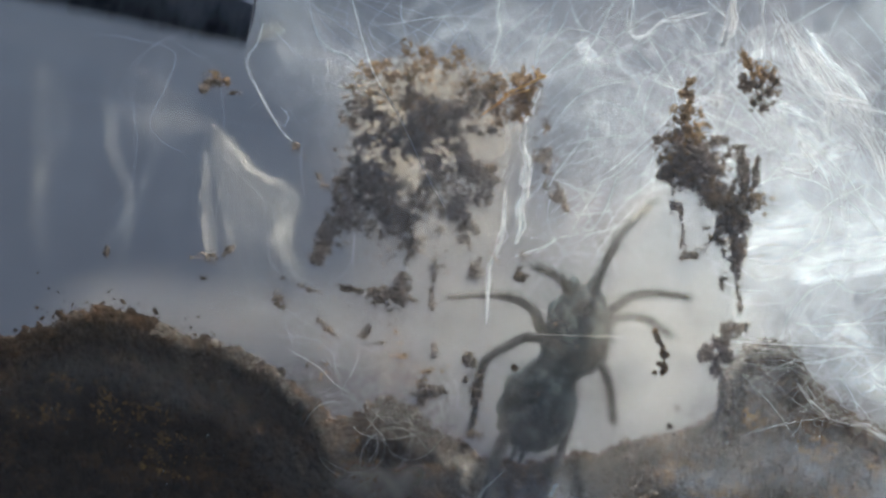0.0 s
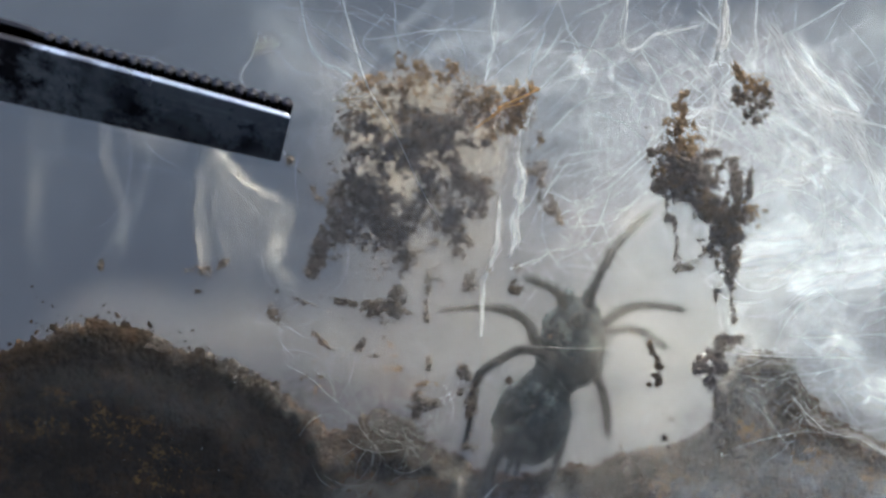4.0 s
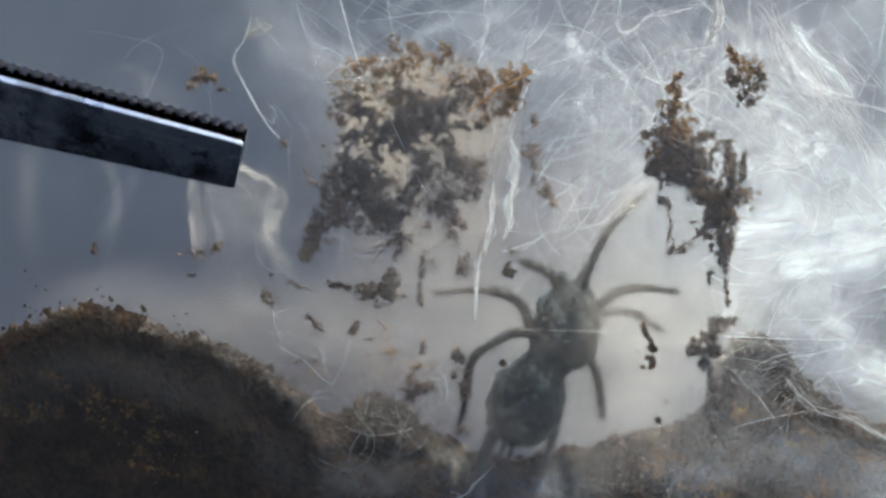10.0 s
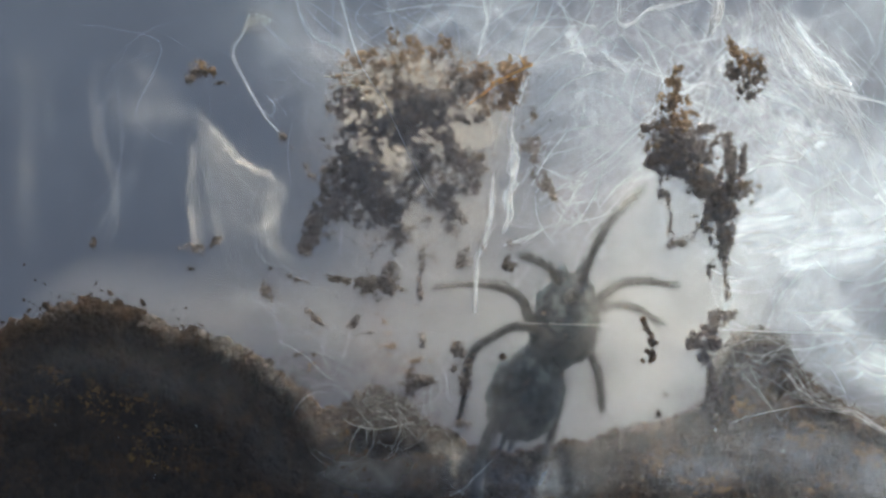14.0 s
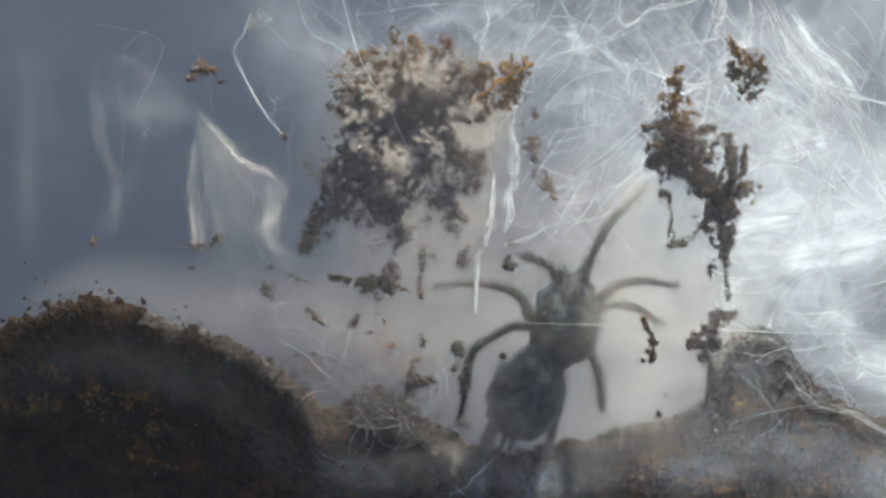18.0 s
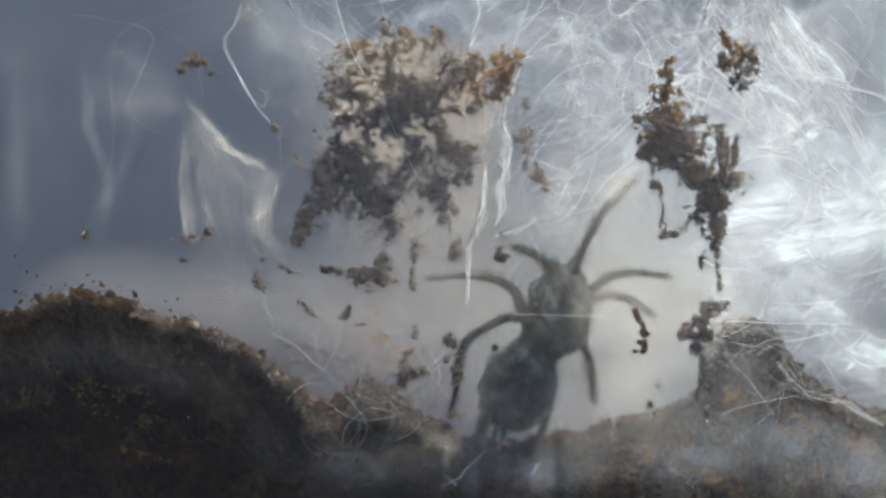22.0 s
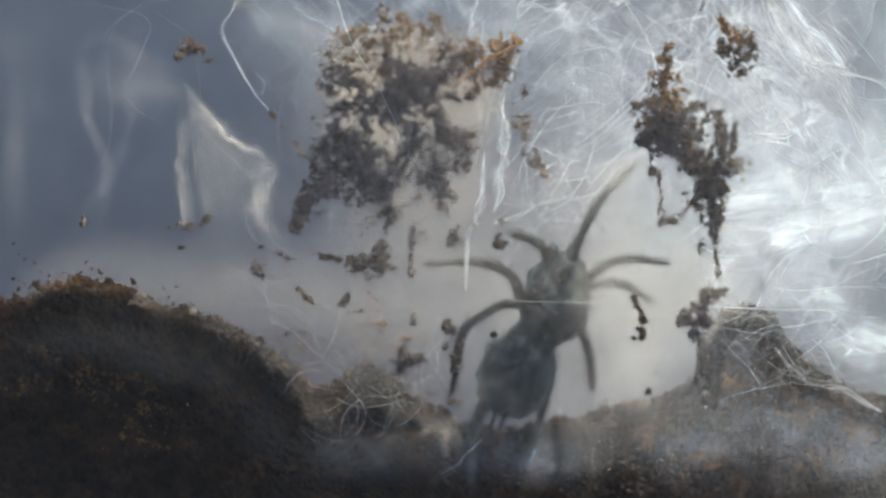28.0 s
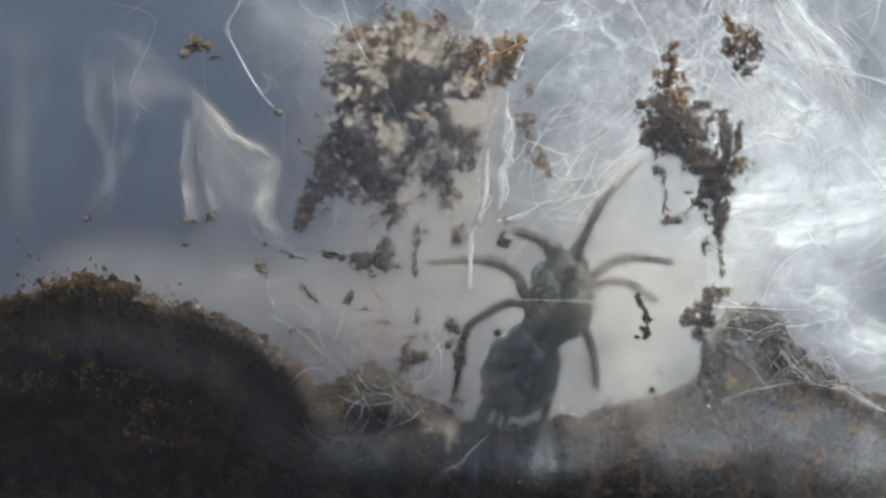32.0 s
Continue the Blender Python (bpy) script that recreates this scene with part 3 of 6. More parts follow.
solo("edge_grains", crumbs("edge_grains", fallen, .03 + rng.exponential(.06, len(fallen)), rng, CRUST), "brown soil grains clinging to silk along the mound", "soil", kind="stuff")
solo("grey_soil_grains", crumbs("grey_soil_grains", grey, 0.03 + rng.exponential(0.07, len(grey)), rng, DRY), "grey-brown silk-bound soil grains against the pane", "soil", kind="stuff")
solo("coir_fibre_bits", crumbs("coir_fibre_bits", places, 0.02 + rng.exponential(0.028, len(places)), rng, COIR), "orange-brown coir bits in the soil", "soil", kind="stuff")

def film_part(ob):
    """A film that lies on the front wall is a part of it."""
    ob.parent = pane
    del ob["category"]
    return ob


# ---- silk sheets ----
silk("silk_curtain", [(52.71, 31.18, 22, 30, .24), (36.11, 14.58, 22, 40, .36), (24.18, -3.06, 22, 40, .38), (18.99, -26.41, 22, 34, .3)], SILK, "broad pale sheet of silk hanging near the back wall", seed=1, ripple=1.5, rag=.7)
silk("silk_curtain", [(-1.70, 32.06, 18, 26, .25), (10.81, 17.06, 18, 30, .22), (25.81, 7.05, 18, 28, .30), (45.82, -0.45, 18, 24, .3)], SILK, "broad streaked sheet of silk inside the terrarium", seed=22, ripple=1.5, rag=.7)
silk("silk_tunnel", [(-25.22, -5.62, 12, 14, .03), (-12.47, -5.62, 12, 20, .05), (-2.99, -6.03, 11, 24, .09), (7.69, -6.90, 10, 28, .26), (18.34, -6.90, 10, 30, .34), (29.75, -5.57, 11, 22, .62)], SILK_CREAM, "cream silk tunnel wall behind the spider", seed=3, across=26, rag=.35)
silk("silk_sheet", [(18.88, 0.50, 8, 6, .4), (27.05, 1.41, 8, 14, .95), (32.82, 2.34, 9, 18, .95), (44.73, 5.14, 10, 18, .8)], SILK, "bright white sheet of dense rippled silk", seed=4, fold=0.35, across=30, rag=.5)
silk("silk_sheet", [(25.0, -4.2, 7, 5, .3), (29.91, -6.0, 7, 9, .65), (34.86, -8.2, 7, 11, .8), (43.84, -11.30, 8, 12, .7)], SILK, "white sheet of silk draped over the soil", seed=5, across=26)
silk("silk_veil", [(1.53, -5.07, 2, 12, .10), (6.64, -6.77, 1.9, 18, .12), (10.04, -7.62, 1.9, 16, .12), (13.86, -6.76, 1.8, 22, .27), (20.32, -6.79, 2.2, 20, .24)], SILK_CREAM, "thin milky veil of silk before the spider", seed=6, across=40, bulge=.4, rag=.8)
silk("silk_veil", [(-34.40, -5.95, 2.4, 8, .06), (-23.22, -4.65, 2.2, 10, .09), (-14.62, -5.06, 1.8, 12, .09), (-6.11, -6.32, 1.6, 15, .07), (3.23, -8.46, 1.8, 12, .08)], SILK_CREAM, "thin milky veil of silk along the soil", seed=7, across=24, bulge=.3, rag=.4)
# Milky film added outside the pane to paint veiling glare.
film_part(silk("glare_film", [(-12.95, 9.94, -0.9, 22, .05), (-4.29, 5.82, -0.9, 26, .05), (7.26, 0.87, -0.9, 30, .08), (18.81, 0.04, -0.9, 30, .12), (28.71, -1.61, -0.9, 26, .08)], SILK_FILM, "faint milky film outside the pane that paints glare", "smear", seed=29, across=24, bulge=0, ripple=0, nearest=-.95, rag=.3))
film_part(silk("pane_film", [(-3.50, 15.89, 0.1, 14, .15), (-2.67, 8.38, 0.1, 20, .18), (-1.42, 1.71, 0.1, 22, .13), (-1.84, -6.63, 0.1, 20, .07), (-2.67, -14.14, 0.1, 16, .02)], SILK_FILM, "thin milky film on the inside of the pane", seed=20, across=20, bulge=0, ripple=0, nearest=.08, rag=.4))
film_part(silk("pane_film", [(11.51, -16.22, 0.08, 8, .12), (18.18, -13.72, 0.08, 20, .14), (26.52, -13.30, 0.08, 24, .12), (34.03, -14.97, 0.08, 30, .12), (42.37, -17.47, 0.08, 28, .12)], SILK_MILK, "thin bluish milky film on the inside of the pane", seed=21, across=30, bulge=0, ripple=0, nearest=.06, rag=.8))
film_part(silk("pane_film", [(-10.18, -16.23, 0.14, 6, .06), (-1.00, -15.81, 0.14, 10, .10), (4.84, -13.72, 0.14, 11, .26), (9.01, -13.72, 0.14, 11, .24), (15.68, -15.81, 0.14, 10, .12)], SILK_FILM, "thin milky film on the inside of the pane", seed=23, across=20, bulge=0, ripple=0, nearest=.13, rag=.5))

film_part(veil("pane_film", [(-15.46, -11.45, 2.93, 1.25, -38, 0.15), (-12.75, -14.79, 2.51, 1.67, -50, 0.15), (-19.43, -9.78, 3.76, 1.50, -10, 0.19), (-26.54, -8.11, 5.85, 1.67, 0, 0.14), (-31.13, -10.20, 3.76, 2.09, 0, 0.07), (-20.18, -6.69, 0.38, 1.00, 20, 0.12)], .22, WEB_CREAM, "thin milky film on the mound", 121, rag=.7, ripple=0))
# These two dark films paint the shade on the crest and in the trough.
film_part(veil("dusty_shade_film", [(-23.19, -6.02, 5.01, 1.42, -10, 0.3), (-27.37, -4.55, 2.51, 1.25, 0, 0.25), (-17.34, -7.27, 3.76, 1.50, -15, 0.38), (-14.00, -9.15, 3.34, 1.67, -38, 0.42), (-10.66, -12.08, 2.93, 2.09, -50, 0.45), (-9.40, -8.94, 3.34, 2.09, -30, 0.25)], .26, DUSTY_SHADE, "dusty silk with painted shade along the top of the mound", 122, rag=.8, ripple=0, scale=.2))
film_part(veil("dusty_shade_film", [(-3.97, -11.66, 4.18, 2.51, 0, 0.5), (-6.06, -10.20, 2.93, 2.09, -30, 0.38), (-1.04, -13.54, 3.76, 1.67, 10, 0.38), (-3.55, -8.11, 4.60, 2.09, 0, 0.16), (-7.73, -13.12, 2.51, 2.51, 0, 0.35)], .30, DUSTY_SHADE, "dusty silk with painted shade before the trough", 123, rag=.8, ripple=0, scale=.2))
film_part(veil("pane_film", [(-1.88, -15.42, 5.43, 1.00, 5, 0.34), (-3.55, -16.88, 5.01, 1.42, 0, 0.34), (-7.31, -15.63, 2.51, 2.51, 0, 0.22)], .34, WEB_CREAM, "thin milky film at the foot of the trough", 124, rag=.6, ripple=0))
film_part(veil("pane_film", [(5.64, -16.88, 5.43, 1.67, 0, 0.3), (19.01, -10.61, 1.67, 3.34, 0, 0.12), (22.77, -8.94, 2.51, 2.51, 0, 0.12), (26.95, -14.79, 5.85, 2.51, -10, 0.21), (31.55, -16.46, 3.34, 2.09, 0, 0.2), (18.18, -16.05, 4.60, 1.67, 0, 0.15)], .18, WEB_BLUE, "thin bluish webbed film on the inside of the pane", 125, rag=.4, ripple=0))
# The same painted shade where the other mound meets the trough.
film_part(veil("dusty_shade_film", [(12.33, -14.79, 3.34, 1.42, 15, 0.34), (16.09, -13.33, 3.76, 1.42, 20, 0.36), (18.60, -11.45, 2.09, 2.51, 0, 0.36), (9.40, -15.42, 3.76, 1.25, 0, 0.3), (4.81, -14.79, 3.34, 1.25, 0, 0.25), (11.49, -8.52, 2.51, 3.76, 0, 0.16)], .28, DUSTY_SHADE, "dusty silk with painted shade along the foot of the mound", 126, rag=.8, ripple=0, scale=.2))
film_part(veil("pane_film", [(-1.88, 7.77, 6.27, 7.10, 0, 0.16), (19.01, 4.85, 3.76, 5.85, 0, 0.1), (-1.04, 1.09, 7.10, 3.76, 0, 0.08)], .05, MILK, "thin milky film over the nest wall", 127, rag=.4, ripple=0))


def haze_of(name, label, count, start, end, depth, width, cover, seed):
    """Many soft narrow wisps that run from one box to another, joined as one web."""
    r = np.random.default_rng(seed)
    made = []
    for i in range(count):
        a = np.array([r.uniform(start[0], start[1]), r.uniform(start[2], start[3])])
        b = np.array([r.uniform(end[0], end[1]), r.uniform(end[2], end[3])])
        m = (a + b) / 2 + r.normal(0, 0.10, 2) * np.linalg.norm(b - a)
        d = r.uniform(*depth)
        w = width * r.uniform(0.3, 1.2)
        k = cover * r.uniform(0.4, 1.0)
        made.append(silk(name, [(*a, d, w * .5, k), (*m, d, w, k), (*b, d, w * .4, k * .6)], SILK, label, across=4, seed=seed + i * .37, bulge=.1, ripple=.3))
    first = made[0]
    bm = bmesh.new()
    for ob in made:
        bm.from_mesh(ob.data)
    bm.to_mesh(first.data)
    bm.free()
    for ob in made[1:]:
        old = ob.data
        bpy.data.objects.remove(ob)
        bpy.data.meshes.remove(old)
    return tagged(first, label, "spider web", kind="stuff")


def span(x0, y0, x1, y1):
    return (x0, x1, y1, y0)


haze_of("web_haze", "soft streaks of silk above the nest wall", 14, span(-16.00, 22.96, 7.33, 20.88), span(-12.67, 14.62, 8.17, 9.21), (6, 18), 1.8, .24, 103)
silk("silk_curtain", [(-19.83, 29.51, 16, 14, .1), (-14.92, 22.63, 16, 18, .16), (-10.89, 16.10, 15, 16, .15), (-8.95, 10.26, 15, 12, .08)], SILK, "pale streaked sheet of silk beside the nest wall", seed=24, ripple=.8, rag=.8)
haze_of("web_haze", "soft level streaks of silk", 9, span(19.83, 4.62, 23.17, -7.46), span(29.83, 5.88, 35.67, -9.96), (4, 8), 1.0, .6, 104)
haze_of("web_haze", "faint upright streaks of silk", 5, span(-34.33, 20.88, -15.17, 15.88), span(-34.33, 5.88, -15.17, -3.29), (14, 24), 1.6, .07, 106)


def long_web(label, count, start, end, depth, radius, sway, seed, material=None):
    """Long threads that thin out to nothing at both ends; every few run together in a loose bundle."""
    r = np.random.default_rng(seed)
    lines, n = [], 34
    while len(lines) < count:
        a = np.array([r.uniform(start[0], start[1]), r.uniform(start[2], start[3]), r.uniform(*depth)])
        b = np.array([r.uniform(end[0], end[1]), r.uniform(end[2], end[3]), r.uniform(*depth)])
        m = a * .6 + b * .4 + r.normal(0, sway, 3) * np.array([1, 1, .3])
        o = a * .25 + b * .75 + r.normal(0, sway, 3) * np.array([1, 1, .3])
        thick = radius * (.4 + 1.3 * r.random() ** 4)
        for _ in range(1 + int(4 * r.random() ** 2)):
            p = np.array([a, m, o, b]) + r.normal(0, .35, (4, 3))
            taper = np.sin(np.linspace(.12, np.pi - .12, n)) ** .6
            lines.append((wander(r, p, n, .26), thick * r.uniform(.5, 1) * taper))
    return solo("web_threads", tubes("web_threads", lines, material or THREAD, 3), label, "spider web", kind="stuff")


rng = np.random.default_rng(31)
long_web("white threads hung from above", 56, span(6.08, 24.21, 35.67, 20.88), span(7.33, 8.38, 35.67, -0.79), (4, 16), .024, 1.6, 201)
long_web("pale slanting threads of silk", 24, span(2.33, 22.54, 21.50, 13.38), span(15.25, 7.54, 38.17, 0.88), (6, 18), .024, 1.8, 202)
long_web("pale threads slanting the other way", 24, span(19.42, 23.38, 38.17, 11.71), span(4.83, 10.88, 19.42, 0.04), (6, 18), .022, 1.8, 203)
long_web("white fan of threads", 30, span(23.17, 20.88, 25.67, 16.71), span(27.33, 13.38, 36.50, 4.62), (4, 8), .045, .8, 204)
long_web("fine threads beside the nest wall", 6, span(4.00, 5.88, 9.00, 1.71), span(10.67, 4.62, 19.00, -1.21), (2, 7), .024, .8, 206)
long_web("dim threads crossing below the nest wall", 10, span(-15.17, 0.04, -1.00, -4.96), span(-6.83, -4.96, 9.00, -14.96), (.6, 6), .016, 1.6, 209, THREAD_DIM)
long_web("dim threads rising from the mound", 8, span(-30.17, -3.29, -11.00, -8.29), span(-27.67, 0.88, -1.00, -4.96), (.4, 4), .014, 1.2, 210, THREAD_DIM)
long_web("dim long threads above the mound", 8, span(-35.17, 21.71, -9.33, 15.88), span(-35.17, 10.04, -9.33, 0.88), (4, 16), .018, 2.2, 211, THREAD_DIM)
veil("web_veil", [(8.98, 13.62, 6.69, 6.69, 0, 0.12), (15.67, 16.13, 8.36, 5.01, 0, 0.14), (12.33, 6.10, 6.69, 5.85, 0, 0.13), (25.70, 11.95, 5.01, 6.69, -20, 0.28), (19.43, 10.28, 6.27, 5.01, 0, 0.12), (29.88, 4.85, 5.85, 5.85, 0, 0.26), (4.81, 16.13, 6.27, 3.34, 0, 0.12)], 5, WEB, "webbed veil of pale silk inside the terrarium", 111)
veil("web_veil", [(12.33, 14.88, 10.87, 6.69, 0, 0.16), (25.70, 13.62, 8.36, 7.52, 0, 0.22), (11.07, 2.76, 7.52, 5.01, 0, 0.18), (29.04, -1.42, 6.69, 6.69, 0, 0.25), (-9.40, 13.62, 5.01, 3.76, 0, 0.12)], 13.5, WEB_FINE, "fine webbed veil of silk farther in", 113)
veil("web_veil", [(27.37, 10.70, 4.60, 2.51, -45, 0.3), (24.03, 14.04, 2.51, 3.76, 10, 0.22), (29.88, 1.92, 4.60, 2.93, 10, 0.35), (27.37, -3.93, 6.27, 2.51, 0, 0.35), (29.88, -8.11, 4.60, 2.51, -25, 0.35)], 3.5, WEB, "bright webbed silk near the pane", 115)

silk("silk_veil", [(11.74, 0.89, 1.9, 2, .1), (13.36, 3.36, 1.9, 3.4, .62), (14.93, 4.94, 1.9, 3.4, .62), (16.00, 6.00, 1.9, 2, .2)], SILK_SOFT, "small soft veil of silk over a foot of the spider", seed=27, across=10, bulge=.2, rag=.5)
# soft wisps of silk at one side
WISP = "soft cream wisp of matted silk on the front wall"
silk("silk_wisp", [(-18.87, 11.40, 3, .5, .15), (-18.27, 10.19, 3, .7, .55), (-17.14, 8.77, 3, .9, .68), (-16.11, 7.60, 3, .9, .66), (-15.59, 7.00, 3, .7, .5), (-14.47, 6.30, 3, .8, .5), (-13.08, 5.53, 3, .9, .42), (-12.39, 5.01, 3, .6, .1)], SILK_SOFT, WISP, group="silk wisps", wave=.35, across=12, seed=8, rag=.9)
silk("silk_wisp", [(-13.26, 5.79, 3, .7, .12), (-13.34, 4.79, 3, 1.4, .40), (-13.86, 4.06, 3, 1.7, .40), (-13.34, 2.85, 3, 1.5, .30), (-13.69, 1.64, 3, 1.3, .28), (-13.17, 0.60, 3, 1.2, .30), (-12.13, -0.35, 3, 1.0, .36), (-10.84, -0.91, 3, .6, .2)], SILK_SOFT, WISP, group="silk wisps", wave=.35, across=14, seed=28, hem=1, rag=.9)
silk("silk_wisp", [(-19.26, 11.08, 3.2, 1.6, .06), (-17.61, 8.48, 3.2, 2.4, .15), (-15.36, 5.89, 3.2, 2.6, .14), (-13.20, 3.72, 3.2, 2.6, .12), (-12.77, 0.69, 3.2, 2.0, .10), (-11.47, -1.04, 3.2, 1.2, .06)], SILK_SOFT, WISP, group="silk wisps", wave=.35, across=14, seed=30, rag=.9)
silk("silk_wisp", [(-12.09, 6.30, 3, 1.0, .04), (-12.09, 4.58, 3, 1.8, .16), (-12.74, 2.85, 3, 2.2, .18), (-13.26, 1.12, 3, 2.0, .16), (-12.52, -0.17, 3, 1.2, .1)], SILK_SOFT, WISP, group="silk wisps", wave=.35, across=12, seed=9, rag=.8)
silk("silk_wisp", [(-18.34, 9.58, 3.4, 1.0, .12), (-18.95, 7.63, 3.4, 1.3, .34), (-19.04, 5.46, 3.4, 1.4, .36), (-18.86, 2.86, 3.4, 1.5, .34), (-18.52, 0.69, 3.4, 1.2, .28), (-18.17, -0.61, 3.4, .6, .1)], SILK_SOFT, WISP, group="silk wisps", wave=.35, across=12, seed=19, hem=-1, rag=.8)
silk("silk_wisp", [(-18.34, 8.07, 3.4, .5, .1), (-18.00, 6.33, 3.4, .8, .22), (-17.65, 4.16, 3.4, 1.0, .2), (-17.30, 2.21, 3.4, .9, .14), (-16.70, 0.26, 3.4, .8, .05)], SILK_SOFT, WISP, group="silk wisps", wave=.35, across=10, seed=18, rag=.8)
silk("silk_wisp", [(-18.25, 8.52, 3.6, 1.4, .08), (-16.95, 5.48, 3.6, 2.2, .09), (-15.86, 2.43, 3.6, 3.0, .08), (-14.99, -0.61, 3.6, 2.2, .05)], SILK_SOFT, WISP, group="silk wisps", wave=.35, across=12, seed=10)
silk("silk_wisp", [(-27.19, 14.58, 4, .8, .05), (-26.93, 12.92, 4, 1.4, .11), (-26.67, 9.86, 4, 1.5, .12), (-26.14, 7.25, 4, 1.4, .12), (-25.18, 5.41, 4, 1.3, .13), (-25.36, 2.88, 4, 1.3, .10), (-26.06, -0.17, 4, 1.6, .08), (-27.72, -3.23, 4, 2.2, .06), (-29.90, -6.72, 4, 2.4, .03)], SILK_SOFT, WISP, group="silk wisps", wave=.35, across=14, seed=11, hem=1, rag=.8)
silk("silk_wisp", [(-27.37, 14.58, 4, .6, .06), (-26.19, 14.40, 4, 1.0, .15), (-24.66, 14.58, 4, 1.0, .08), (-23.35, 13.88, 4, 1.4, .12), (-21.60, 12.70, 4, 1.8, .08), (-19.20, 11.17, 4, 2.0, .08)], SILK_SOFT, WISP, group="silk wisps", wave=.35, across=14, seed=12, hem=1, rag=.8)
silk("silk_wisp", [(-25.36, 10.19, 5, 1.5, .05), (-23.16, 10.85, 5, 3.0, .08), (-20.95, 10.85, 5, 3.6, .08), (-18.97, 10.19, 5, 2.4, .08)], SILK_SOFT, WISP, group="silk wisps", wave=.35, across=12, seed=13)
silk("silk_wisp", [(-16.66, -4.23, 2, .6, .08), (-15.38, -3.59, 2, 1.0, .22), (-14.10, -3.76, 2, .9, .24), (-13.03, -4.02, 2, .8, .26), (-12.17, -4.87, 2, .5, .1)], SILK_SOFT, WISP, group="silk wisps", wave=.35, across=10, seed=14, hem=1)
silk("silk_wisp", [(-14.25, 16.67, 3, .8, .06), (-13.17, 16.02, 3, 1.6, .14), (-11.44, 16.15, 3, 1.6, .12), (-9.72, 15.37, 3, 2.0, .14), (-8.42, 13.86, 3, 2.2, .12)], SILK_SOFT, WISP, group="silk wisps", wave=.35, across=12, seed=25)
veil("silk_veil", [(-22.36, 10.70, 3.76, 2.93, 0, 0.05), (-15.25, 3.59, 3.76, 4.60, 20, 0.06), (-25.28, -2.26, 5.01, 2.09, 10, 0.06), (-17.76, -3.09, 6.27, 2.09, 0, 0.06)], 4.5, WEB_CREAM, "thin cream veil of silk between the wisps", 131)
silk("silk_wisp", [(-34.67, 18.00, 12, 3.40, 0.029), (-34.11, 11.38, 12, 5.10, 0.065), (-34.67, 4.77, 12, 3.40, 0.050), (-34.20, -1.84, 12, 3.40, 0.029)], SILK_SOFT, "faint upright wisp of silk far behind the wall", group="silk wisps", wave=.35, across=10, seed=15)


def wisp_fibres(points, count, radius, label):
    """Fine strands that run along a wisp and fray out at its sides; points: u, v, d, half-width."""
    r = np.random.default_rng(len(label) + count)
    lines, n = [], 40
    path = curve_through(points, n)
    for _ in range(count):
        a = r.integers(0, n - 14)
        b = min(n, a + r.integers(12, 30))
        seg = path[a:b]
        off = r.normal(0, .8, 3) * np.array([1, 1, .4])
        p = seg[:, :3] + off * seg[:, 3:4]
        m = len(p)
        p = p + np.cumsum(r.normal(0, .09, (m, 3)), axis=0)
        lines.append((p, radius * r.uniform(.4, 1.2) * np.sin(np.linspace(.1, np.pi - .1, m)) ** .7))
    return solo("wisp_fibres", tubes("wisp_fibres", lines, THREAD_CREAM, 3), label, "spider web", kind="stuff")


wisp_fibres([(-18.45, 11.23, 2.9, .5), (-17.59, 9.51, 2.9, .7), (-16.17, 7.57, 2.9, .6), (-14.80, 6.15, 2.9, .6), (-13.08, 4.99, 2.9, .9), (-13.51, 3.48, 2.9, 1.1), (-13.16, 0.90, 2.9, .7), (-12.43, -0.47, 2.9, .6), (-10.71, -1.16, 2.9, .3)], 26, .012, "cream fibres of a folded silk wisp")
wisp_fibres([(-18.66, 11.71, 3.3, .8), (-18.92, 7.82, 3.3, .8), (-18.75, 4.36, 3.3, .8), (-18.32, 1.77, 3.3, .7), (-18.10, -0.60, 3.3, .4)], 18, .010, "cream fibres hanging straight down")
wisp_fibres([(-18.14, 8.70, 3.5, .7), (-16.62, 4.37, 3.5, 1.0), (-15.54, 0.91, 3.5, 1.2), (-14.46, -2.12, 3.5, 1.0)], 10, .009, "cream fibres between two wisps")

# ---- crusted nest wall stuck to the front wall ----
nest = thing("nest_wall", "grey-brown soil-crusted silk nest wall stuck to the pane", "spider nest")
lining = veil("silk_lining", [(-1.88, 13.21, 6.27, 1.88, 0, 0.75), (-3.97, 8.19, 4.18, 4.18, 0, 0.7), (1.88, 8.61, 3.13, 3.76, 0, 0.75), (-1.04, 2.76, 7.10, 2.93, 0, 0.35), (-2.72, -3.09, 7.94, 3.76, 0, 0.16), (-6.06, 11.12, 2.09, 2.51, 0, 0.6)], 1.5, SILK_CRUST_WEB, "tan matted silk lining", 16, rag=.4, sharp=1.6)
stain = veil("stained_silk", [(-4.60, -5.60, 0.84, 2.30, 5, 0.16), (-2.30, -8.11, 1.88, 0.92, 20, 0.12), (-9.40, -8.52, 1.04, 0.84, 0, 0.14), (2.72, 11.12, 2.93, 1.67, 0, 0.2), (0.63, 11.95, 2.51, 1.25, 0, 0.18), (-3.97, -8.52, 1.67, 1.67, 0, 0.12), (-6.06, -7.27, 1.67, 1.25, 0, 0.08)], .55, STAIN, "faint tan stain in the silk", 17, rag=1.2, scale=.8, cell=.12)
for ob in (lining, stain):
    ob.parent = nest
    del ob["category"]


def nest_cake(name, label, seed, cut, ellipses):
    part(name, cake_mesh(name, ellipses, CAKE, seed, near=.3, thick=.2, cut=cut + .04, scale=1.2, full=.36), CAKE, nest, label)


